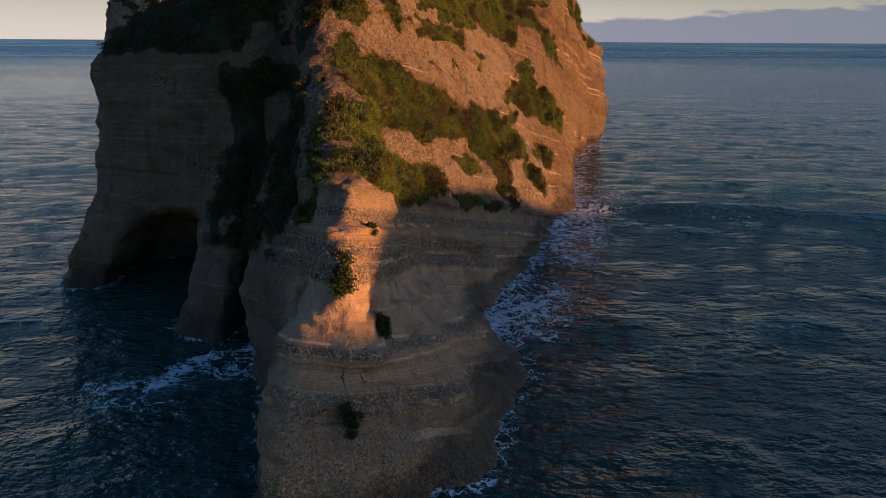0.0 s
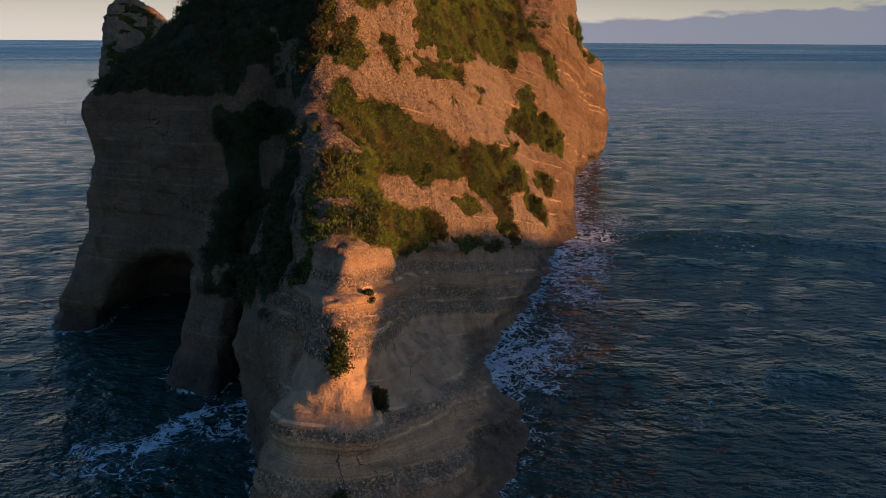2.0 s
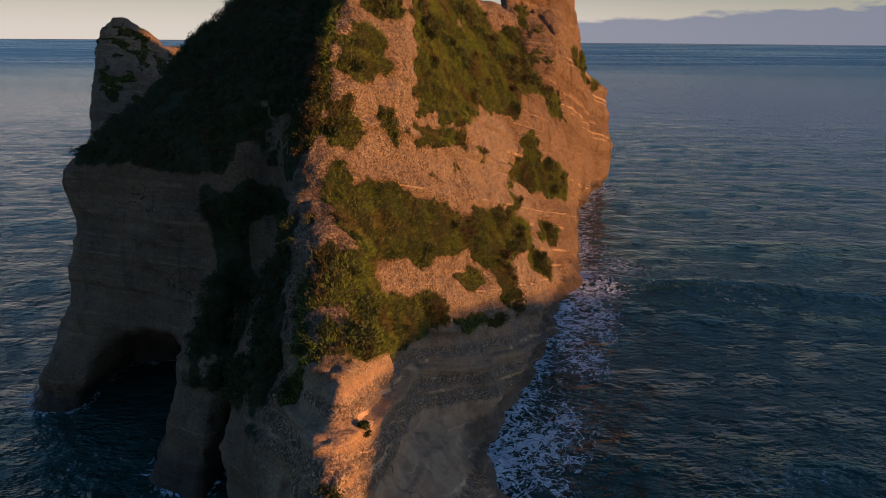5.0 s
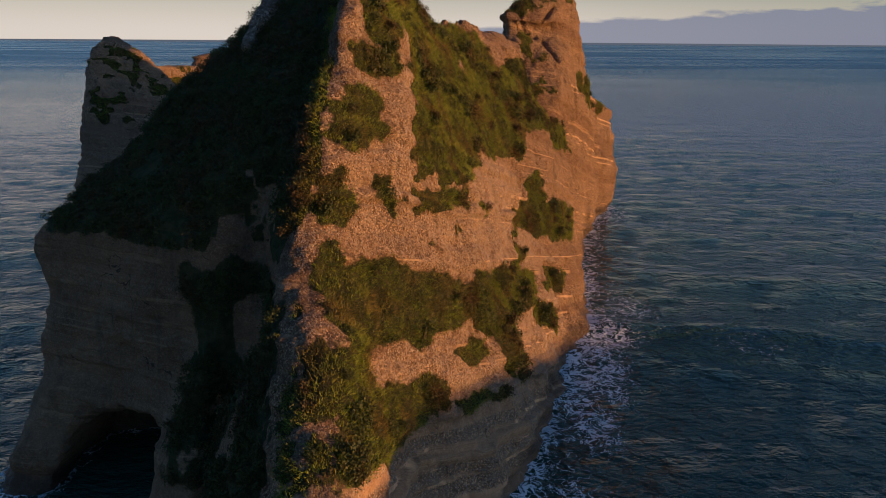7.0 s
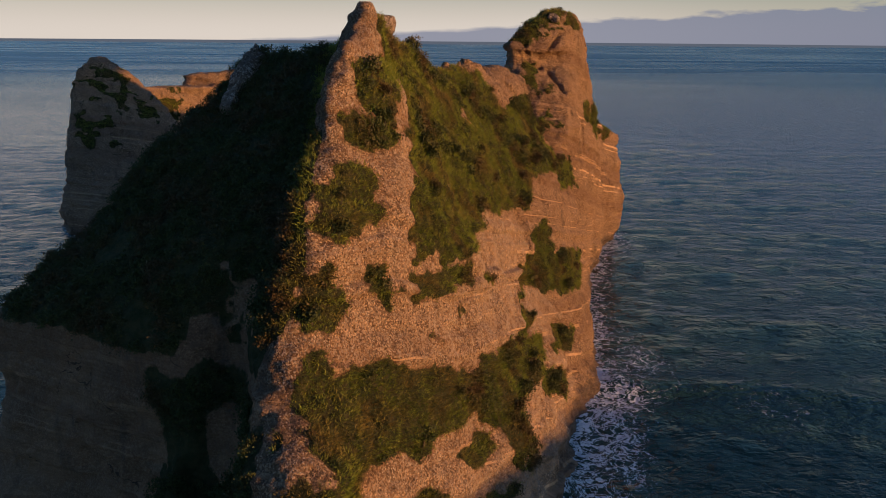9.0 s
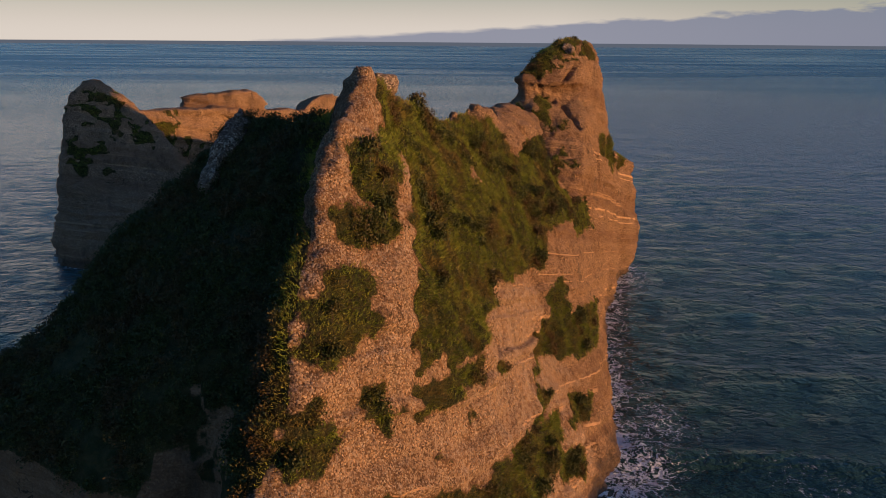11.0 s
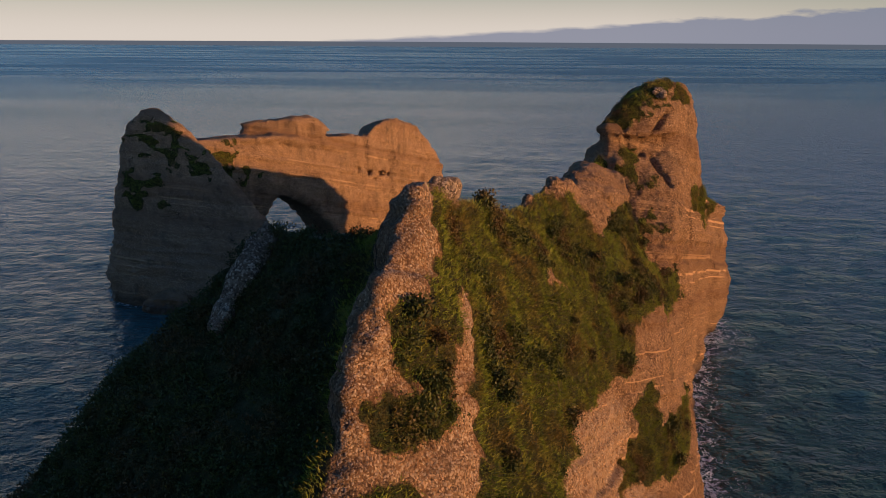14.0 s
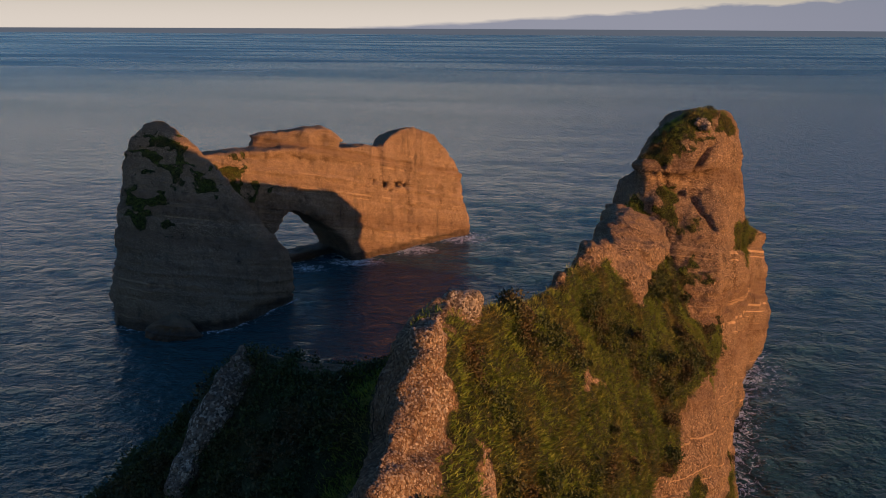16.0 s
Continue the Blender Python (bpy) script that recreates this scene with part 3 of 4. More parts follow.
# ---- the arch island ----
ARCH = [
    hull((-110.4, 226, -4), (-102.6, 215, -4), (-88, 211, -4), (-74, 215.5, -4), (-64, 240, -4), (-64, 249, -4), (-78, 260, -4), (-106, 256, -4), (-101.8, 234, 46), (-100.2, 238, 47.8), (-98.6, 241, 47.6),
         (-98, 236, 46.8), (-87, 239, 40), (-100, 247, 45.5), (-73, 235, 20), (-66, 241, 11), (-104.8, 230, 30), (-103.4, 232, 42)),
    hull((-90, 240, -4), (-87, 239, 39), (-83, 260, 37.6), (-80, 258, 37.6), (-62, 268, 36.6), (-57, 274, 35.2), (-49, 283, 35), (-46, 286, -4), (-60, 298, -4), (-64, 290, 34), (-100, 254, -4), (-94, 252, 37), (-68, 276, 36)),
    hull((-82.8, 261.4, 41.0), (-82.4, 261, 36), (-80.6, 260, 41.0), (-70, 263.6, 42.0), (-61.4, 267.4, 42.2), (-60.0, 270.0, 37), (-60, 276, 38), (-84, 268, 40), (-70, 274, 41), (-68, 264, 36)),
    hull((-52, 280, 34), (-43.8, 289, 40.4), (-41, 294, 40), (-35, 299, 36.5), (-27, 309, 22), (-50, 281, -4), (-24, 311, -4), (-26, 318, -4), (-60, 296, -4), (-54, 296, 36), (-34, 310, 26)),
]


def arch_field(p):
    d = None
    for planes in ARCH:
        b = block_distance(p, planes)
        d = b if d is None else blend(d, b, 0.7)
    d = d - 0.2 + fbm(p, 14.0, 2, 31) * 0.55 + fbm(p, 5.0, 2, 41) * 0.35
    d = d + 0.8 * np.clip(1.0 - np.abs(p[..., 2] - 0.8) / 2.0, 0, 1)
    # the opening goes right through the wall
    ax, ay = 0.75, -0.66
    dx, dy = p[..., 0] + 71.0, p[..., 1] - 258.5
    side = dx * 0.66 + dy * 0.75
    wide = np.where(side > 0, 21.0, 10.5)
    hole = ((np.abs(side) / wide) ** 1.5 + np.clip((p[..., 2] + 1.5) / 21.0, 0, 9) ** 1.5) ** (1 / 1.5) * 10.5 - 10.5
    d = carve(d, hole, 1.0)
    # row of small caves high on the sunny wall, and flutes down the pier
    for x, y, z, c in CAVES:
        d = carve(d, np.sqrt((p[..., 0] - x + 0.9) ** 2 + (p[..., 1] - y - 0.8) ** 2 + 1.8 * (p[..., 2] - z) ** 2) - c, 0.4)
    for a, b, c in FLUTES:
        d = carve(d, rod(p, a, b, c), 0.8)
    ledge = block_distance(p, LEDGE) + fbm(p, 4.0, 2, 51) * 0.5
    return blend(d, ledge, 0.8)


CAVES = [(-50.9, 279.2, 24.2, 1.3), (-48.5, 283.2, 23.0, 1.5), (-46.7, 284.9, 20.8, 1.4), (-45.3, 287.4, 22.3, 1.6), (-43.8, 289.3, 21.4, 1.1), (-47.6, 283.6, 9.8, 1.0), (-39.8, 292.4, 6.4, 1.0)]
FLUTES = [((-41.2, 289.8, 27), (-42.4, 290, 10), 1.3), ((-31.4, 302.0, 26), (-34.6, 297.4, 6), 1.2), ((-28.9, 306.6, 20), (-29.4, 303.1, 4), 1.0), ((-50.2, 281.6, 38), (-48.9, 281.4, 26), 0.9),
          ((-80, 248, 37.2), (-66, 263.4, 33.4), 1.1), ((-66, 263.4, 33.4), (-56, 274.4, 30.2), 1.1), ((-76, 251, 34.2), (-62, 268.0, 30.4), 0.8)]
LEDGE = hull((-78, 268, -4), (-56, 292, -4), (-64, 297, -4), (-86, 276, -4), (-76, 270, 2.2), (-60, 290, 2.6), (-64, 294, 2.4), (-82, 275, 2.2))


def weather(v, n, seed, amount=1.0):
    """Relief of beds, cracks and crumbling along the surface normal."""
    steep = (1.0 - np.clip(n[:, 2], 0, 1) ** 2) * (1.0 - 0.65 * np.clip((-12.5 - v[:, 0]) / 3, 0, 1) * (v[:, 1] < 110) - 0.6 * np.clip((v[:, 1] - 150) / 12, 0, 1) * (v[:, 0] > 0) * (v[:, 2] > 38))
    b = bedding(v) + fbm(v, 9.0, 2, seed + 3) * 0.7
    z = np.zeros_like(b)
    beds = np.tanh(3.5 * vnoise(b * 0.8, z, z + 0.5, seed + 1)) * 0.24 + np.tanh(3.0 * vnoise(b * 2.0, z, z + 3.5, seed + 2)) * 0.12
    d = beds * steep * (1 + 0.9 * (b < 14)) + fbm(v, 2.6, 3, seed + 4) * 0.34 + np.minimum(ridged(v, 7.0, 2, seed + 5, 0.4), 0.9) * 0.38 * steep + fbm(v, 0.9, 3, seed + 8) * 0.15
    return v + n * (amount * d)[:, None]


def grown(v, n, spots):
    """0..1 where plants grow, from round patches (x, y, z, radius) with ragged rims."""
    g = np.zeros(len(v))
    for x, y, z, r in spots:
        near = np.flatnonzero((np.abs(v[:, 0] - x) < 2.4 * r) & (np.abs(v[:, 1] - y) < 2.4 * r))
        d = np.linalg.norm(v[near] - (x, y, z), axis=1)
        g[near] = np.maximum(g[near], np.clip(1.25 - d / r * 0.52, 0, 1))
    ragged = fbm(v, 1.9, 4, 77, 0.5, 0.62) * 0.38 + fbm(v, 5.0, 2, 79) * 0.18
    return np.where(g > 0.02, np.clip(g + ragged, 0, 1), 0)


DARK_SPOTS = [(-21.9, 75.0, 15.3, 2.1), (-16.3, 64.3, 16.0, 2.5), (-11.4, 58.2, 20.3, 2.0), (-9.3, 58.7, 21.1, 1.3), (-16.2, 71.6, 20.5, 2.3), (-20.1, 76.1, 19.7, 1.5), (-17.8, 76.0, 29.4, 1.7), (-16.8, 75.3, 25.1, 1.6), (-19.0, 68.0, 12.2, 1.6), (-19.6, 80.1, 33.9, 1.8), (-15.5, 75.9, 30.0, 1.1)]
ARCH_SPOTS = [(-97.3, 226.0, 30.4, 2.4), (-94.6, 232.4, 39.1, 3.4), (-87.9, 235.1, 37.4, 2.4), (-80.2, 245.7, 31.4, 2.8), (-73.1, 253.6, 26.7, 1.6), (-98.9, 232.6, 41.1, 2.5), (-82.6, 242.8, 34.6, 1.9)]
ARCH_SPOTS += [(-96.8, 232.3, 39.4, 1.8), (-92.2, 231.3, 35.3, 2.4), (-87.2, 235.3, 36.2, 1.8), (-98.0, 227.1, 31.6, 1.6), (-83.1, 243.0, 33.5, 1.6), (-77.7, 248.5, 27.8, 1.5), (-97.0, 223.8, 25.1, 1.3), (-90.3, 225.0, 23.5, 1.1), (-93.9, 227.5, 30.2, 1.7), (-84.1, 234.5, 32.0, 1.5), (-92.0, 235.0, 40.3, 1.9)]
GULLY_SPOTS = [(-21.9, 76.9, 17.4, 2.5), (-16.1, 65.3, 17.8, 2.4), (-22.9, 75.1, 12.9, 2.3), (-12.1, 59.1, 20.8, 1.9), (-10.9, 63.3, 22.3, 1.8), (-16.5, 62.3, 14.9, 1.6), (-12.2, 58.5, 17.1, 1.3), (-23.9, 75.9, 15.8, 1.6), (-9.5, 57.2, 19.8, 1.2), (-16.8, 71.5, 20.9, 2.1), (-16.4, 76.3, 25.9, 1.3), (-15.9, 77.6, 30.3, 1.1), (-19.4, 79.0, 26.8, 1.1), (-18.2, 64.2, 13.3, 1.2), (-15.3, 70.2, 23.3, 1.5), (-8.9, 59.2, 21.2, 0.7)]
LIP_SPOTS = [(36, 190, 36, 2.4), (41, 206, 33.5, 2.4), (45, 217, 30, 2.2), (33, 185, 38, 1.8), (38, 198, 35, 2.2), (16, 173.6, 54, 1.5), (18, 176, 56.5, 1.9), (20.5, 178, 58.6, 1.9), (23.5, 180.5, 59.4, 1.6)]
ISLAND_SPOTS = GULLY_SPOTS + DARK_SPOTS + LIP_SPOTS


# outlines of the growth on the sunny side, along the island and upwards
CROWN_PATCHES = [[(108.9, 52.2), (103.2, 48.9), (94.6, 44.7), (92.4, 40.1), (88.9, 37.4), (87.6, 33.9), (92, 33.9), (92.7, 32.1), (98.2, 31.2), (113.2, 31.9), (124.8, 30.1), (130.9, 29.1), (135.4, 32.2), (148.5, 31.5), (163, 37), (144, 42.4), (131.6, 39.9), (118.1, 42.9), (123.2, 45), (134, 47.3), (125, 48.5), (114.8, 50.6)]]
RIDGE_PATCHES = [[(100.1, 55.6), (113.2, 52.1), (116.2, 51.4), (116.1, 50.1), (132, 49.1), (137.3, 47.7), (139.3, 43.3), (153.5, 43.5), (163.7, 37.7), (157.1, 34.2), (171.2, 24.3), (160.6, 26.3), (139.9, 33.9), (132, 39.2), (123, 41.4), (119.7, 44.9), (114.8, 45.1), (115.9, 41.6), (100.3, 49.6), (101.1, 52)]]
RIB_PATCHES = [[(90.7, 51.3), (105.8, 51), (97.3, 48.7), (91.1, 43.5), (88.4, 43.9), (86.9, 44.7), (87.7, 46.5), (91.3, 47.1), (90.5, 49.5)],
    [(85.1, 43.2), (87.1, 42.7), (87.2, 40.8), (85.9, 38.2), (83.4, 37.1), (80.7, 37.7), (80.4, 39.3), (81.4, 41.1), (83, 42.1)],
    [(78.2, 36.4), (78.5, 37.2), (79.5, 36.7), (79.8, 34.7), (80.8, 33.4), (79.4, 32), (77, 31.7), (76, 31.7), (77.3, 34.7)]]
LEDGE_PATCHES = [[(83, 34.8), (84.4, 34.1), (83.5, 32), (81.8, 33.1)],
    [(83.6, 33.2), (84.7, 32), (84, 30.5), (83.3, 31.3)],
    [(87, 33.3), (97.4, 30.5), (96.8, 28.8), (89.8, 30.2), (86.8, 30.7)]]
FACE_PATCHES = [[(130.9, 26.9), (134.6, 26), (131.5, 22.3), (160.8, 13.5), (145.3, 11.3), (129, 15.9), (121.7, 20.2), (112.6, 20.3), (121.6, 22.7), (126.4, 23)],
    [(125.1, 12.9), (130.4, 9.8), (126.4, 7.6), (117.6, 11.8)],
    [(113.6, 20), (115, 17.8), (110.6, 16.5), (106.2, 19.2)],
    [(108.3, 13.7), (121.4, 6.9), (117.6, 5), (108.3, 10.6)],
    [(158.8, 31.6), (168.8, 28.9), (171.3, 23.8), (147.1, 28.3)],
    [(86.8, 26.9), (88.2, 26.3), (87.5, 25.9), (86.7, 26.3)],
    [(101.3, 28.5), (105.9, 26.7), (105.8, 25.6), (99, 28.1)],
    [(93.2, 27.5), (95, 26.6), (94.3, 26), (92.7, 26.6)]]
BAND_PATCHES = [[(74.7, 30.2), (75.8, 31), (76.6, 28.8), (82.1, 26.7), (84.7, 25.9), (91.1, 22.1), (101, 20.4), (118.7, 13.6), (113.9, 11.8), (103.4, 13.2), (98.1, 12.4), (96.6, 9.1), (91.4, 10.5), (92.7, 14.1), (88.6, 17.8), (83.8, 18.8), (80.2, 18.9), (78.1, 20.8), (74.3, 20.7), (70.1, 22.5), (71.6, 24.7), (71, 26.6), (73.5, 28.3)]]
FRINGE_PATCHES = [[(72.9, 27.3), (77.4, 26.5), (73.4, 24.5), (73.8, 21.6), (70.5, 19.5), (79.6, 15.1), (77.5, 12.7), (70.1, 13.6), (56.5, 19.1), (60.9, 21.2), (64.5, 23), (67.7, 24.2)],
    [(63.8, 22.5), (68.6, 19), (66.2, 15.7), (57.4, 18.6), (56.6, 19.2)],
    [(73.6, 17.6), (79.6, 16.5), (80.7, 14.4), (78.1, 12.9), (76.7, 12.1), (69.7, 15.3)],
    [(81, 12.8), (90, 9.8), (90.2, 8.3), (80.7, 11)],
    [(86.8, 16.4), (91, 14.5), (89.9, 13.3), (84.2, 14.8), (84.3, 16.2)],
    [(97.3, 10.3), (100.2, 8.6), (97, 7), (92.5, 8.8)]]
TOWER_PATCHES = [[(186.1, 38.1), (219.4, 28.9), (216.7, 28.2), (189.9, 33.3), (185.2, 35.4)],
    [(175.3, 54.4), (180.4, 57.5), (181.4, 58.8), (183.5, 57.9), (183.9, 55.1), (178.8, 56.3), (175.2, 55.4), (172.5, 52.7)],
    [(171.5, 48.9), (173.2, 48.3), (169.3, 43.9), (167.4, 42.3), (169.1, 45.8)],
    [(148.6, 43.7), (165.9, 40.2), (163.2, 36.5), (162.3, 36.4), (143.1, 41.1)]]
SUNNY_PATCHES = CROWN_PATCHES + RIDGE_PATCHES + RIB_PATCHES + LEDGE_PATCHES + FACE_PATCHES + BAND_PATCHES + FRINGE_PATCHES + TOWER_PATCHES


def inside(y, z, ring):
    """Distance to the outline, positive inside it."""
    best, odd = np.full(len(y), 1e9), np.zeros(len(y), bool)
    for (ya, za), (yb, zb) in zip(ring, ring[1:] + ring[:1]):
        ey, ez = yb - ya, zb - za
        t = np.clip(((y - ya) * ey + (z - za) * ez) / max(ey * ey + ez * ez, 1e-6), 0, 1)
        best = np.minimum(best, np.hypot(y - ya - t * ey, z - za - t * ez))
        if abs(ez) > 1e-6:
            odd ^= ((za > z) != (zb > z)) & (y < ya + (z - za) * ey / ez)
    return np.where(odd, best, -best)


def sunny_growth(v, n):
    """0..1 where plants grow on the faces towards the sun."""
    y = v[:, 1] + fbm(v, 3.0, 3, 81) * 0.7
    z = v[:, 2] + fbm(v, 2.4, 3, 82, 0.5) * 0.7
    g = np.zeros(len(v))
    for ring in SUNNY_PATCHES:
        a, b = np.min(ring, 0) - 2, np.max(ring, 0) + 2
        near = np.flatnonzero((y > a[0]) & (y < b[0]) & (z > a[1]) & (z < b[1]))
        g[near] = np.maximum(g[near], np.clip(0.5 + inside(y[near], z[near], ring) / 1.6, 0, 1))
    g = np.where(g > 0.02, g + fbm(v, 1.3, 3, 84, 0.6, 0.6) * 0.22, 0) * np.clip(np.maximum(1 + 4 * (n[:, 0] + 0.25), (n[:, 2] - 0.3) * 4 * (v[:, 1] > 130)), 0, 1) * np.clip((v[:, 0] + 13.5) * 0.6, 0, 1)
    return np.clip(g, 0, 1)


def build_rock(pieces, field, low, high, step, levels, spots, seed, parent, material, slope=False):
    """Weathered rock under a parent. pieces: (name, rule on the faces' middles) in order, the last takes the rest."""
    v, q = surface(field, low, high, step)
    keep = v[q].mean(1)[:, 2] > low[2] + 1.5 * step
    q = q[keep]
    v, q = subdivide(v, q)
    v = relax(v, q, 0.38)
    if levels > 1:
        # the part that the camera passes near is finer
        mid = v[q].mean(1)
        fine = (mid[:, 1] < 135) | ((mid[:, 2] > 25) & (mid[:, 1] < 200))
        far = q[~fine]
        v, q = subdivide(v, q[fine])
        v = relax(v, q, 0.38)
        q = np.concatenate([q, far])
    used, inv = np.unique(q, return_inverse=True)
    v, q = v[used], inv.reshape(q.shape)
    n = normals(v, q)
    v = weather(v, n, seed, 1.15 if seed == 200 else 1.0)
    if slope:
        v = v - n * (open_joints(v) * 1.3)[:, None]
    g = grown(v, n, spots)
    if not slope:
        g = g * np.clip(0.7 + 2.2 * fbm(v, 3.6, 3, 85, 1.6), 0, 1)
    if slope:
        # the back slope between the rib and the dark cliff is all scrub
        g = np.maximum(g, sunny_growth(v, n))
        west = np.clip((-9.8 - v[:, 0]) * 0.8, 0, 1) * np.clip((0.1 - n[:, 0]) * 5, 0, 1)
        r = np.clip((n[:, 2] - 0.10) * 4, 0, 1) * west * np.clip((v[:, 2] - 26.5) * 0.4, 0, 1) * (v[:, 1] < 112) * (v[:, 1] > 76)
        g = np.maximum(g, np.clip(r * 0.85 + fbm(v, 2.5, 2, 78) * 0.15 * (r > 0.1), 0, 1))
        # thickets down the gully of the dark cliff
        r = np.clip((v[:, 0] + 27.5) * 0.3, 0, 1) * np.clip((-11.8 - v[:, 0]) * 0.8, 0, 1) * np.clip((v[:, 2] - 7.5 - 0.35 * (v[:, 0] + 20)) * 0.3, 0, 1) * np.clip((29 - v[:, 2]) * 0.25, 0, 1) * (v[:, 1] < 84)
        g = np.maximum(g, np.clip(r * (0.62 + fbm(v, 3.6, 3, 83, 0.5) * 0.75), 0, 1))
    mid = v[q].mean(1)
    left = np.ones(len(q), bool)
    for name, rule in pieces:
        take = left & rule(mid)
        left &= ~take
        u, i = np.unique(q[take], return_inverse=True)
        part(name, mesh_of(name, v[u], i.reshape(-1, 4), material, growth=g[u]), parent)
    return v, q, n, g


# neighbour stack behind the camera's right, whose shadow lies over the foot of the nose
def shade_point(p, s, z):
    c, d = math.cos(radians(SUN_AZ)), math.sin(radians(SUN_AZ))
    return (-c * p + d * s, d * p + c * s, z)


SHADE = [
    hull(*[shade_point(p, s, z) for s in (160, 174) for p, z in ((122, 14), (91, 24), (85, 25.5), (70, 28.8), (57, 29), (47, 28.2), (43.6, 24.4), (43, -4), (131, -4))]),
    hull(*[shade_point(p, s, z) for s in (160, 176) for p, z in ((60, 24.5), (42, 24.3), (24, 23.4), (14, -4), (70, -4))]),
]


def shade_field(p):
    d = None
    for planes in SHADE:
        b = block_distance(p, planes)
        d = b if d is None else np.minimum(d, b)
    return d + fbm(p, 6.0, 2, 61) * 0.8


def everything(m):
    return np.ones(len(m), bool)


island = tagged(new("rock_island"), "steep conglomerate sea stack with green scrub, lit orange by low sun", "sea stack")
arch_island = tagged(new("arch_island"), "bare brown rock island with a natural arch, standing in the sea", "sea stack")
IV, IQ, IN, IG = build_rock([("nose", lambda m: m[:, 1] < 63), ("tower", lambda m: m[:, 1] > 160), ("ridge", lambda m: m[:, 1] > 116), ("front_cliff", everything)],
                            island_field, (-56, 28, -3.2), (62, 254, 65), 1.0, 2, ISLAND_SPOTS, 100, island, ROCK, True)
AV, AQ, AN, AG = build_rock([("arch_base", lambda m: m[:, 1] + 0.5 * m[:, 0] < 208), ("arch_pier", lambda m: m[:, 0] > -52), ("arch_span", everything)],
                            arch_field, (-120, 205, -3.2), (-16, 326, 54), 1.0, 1, [(x, y, z, 1.25 * c) for x, y, z, c in ARCH_SPOTS], 200, arch_island, ARCH_ROCK)
neighbour = tagged(new("neighbour_stack"), "brown conglomerate sea stack standing in the sea", "sea stack")
build_rock([("cliff", everything)], shade_field, (135, -75, -3.2), (225, 80, 42), 1.6, 1, [(180, 14, 40, 3)], 400, neighbour, ROCK)


def boulder(name, label, planes, low, high, seed, material, parent=None):
    top = parent or tagged(new(name), label, "rock")
    def field(p):
        return block_distance(p, planes) + fbm(p, 2.0, 2, seed) * 0.22
    build_rock([("stone" if parent is None else name, everything)], field, low, high, 0.35, 1, [], seed, top, material)


boulder("outcrop", "", hull((-19.9, 105, 52.2), (-18.8, 104.2, 51.4), (-20.8, 103.4, 51.6), (-21.9, 100.4, 48.2), (-20.6, 99.8, 48.4), (-22.6, 101, 46.5), (-21.4, 105, 49), (-22.4, 98.6, 46.2), (-21.4, 98.2, 46.4), (-19.6, 103, 48.5), (-21.6, 99.4, 44.5)),
        (-26, 95, 42), (-16, 108, 55), 501, PALE_ROCK, island)
boulder("outcrop", "", hull((-7.6, 107.5, 55.2), (-6, 108, 55), (-5.6, 106.6, 53.4), (-8.6, 106.4, 53.6), (-7.6, 110, 54.4), (-6, 110.4, 53.6), (-7, 108, 51)), (-11, 104, 49), (-3, 113, 57), 511, PALE_ROCK, island)
boulder("boulder", "oblong grey boulder lying on the grassy rock top", hull((20.6, 176.4, 57.0), (22.8, 176.2, 56.4), (23.2, 177.8, 57), (21.2, 178.2, 57.8), (22.6, 177.6, 58.2), (21, 177, 58.3), (21.7, 177.2, 56)), (17, 173, 53), (26, 181, 61), 521, PALE_ROCK)
boulder("boulder", "dark wet boulder at the foot of the stack in the sea", hull((-93, 210.5, -3), (-79, 211, -3), (-91, 211, 3.2), (-84, 210.6, 4.2), (-80, 212.5, 2.2), (-86, 216, 5), (-94, 216, 0), (-78, 217, -3), (-86, 207.5, -3)), (-98, 203, -3.2), (-74, 221, 8), 531, ROCK)


# ---- the sea ----
def spaced(a, b, step, far):
    mid = np.arange(a, b, step)
    out, d = [], step
    x = 0.0
    while x < far:
        d *= 1.12
        x += d
        out.append(min(x, far))
    return np.concatenate([a - np.array(out)[::-1], mid, mid[-1] + np.array(out)])


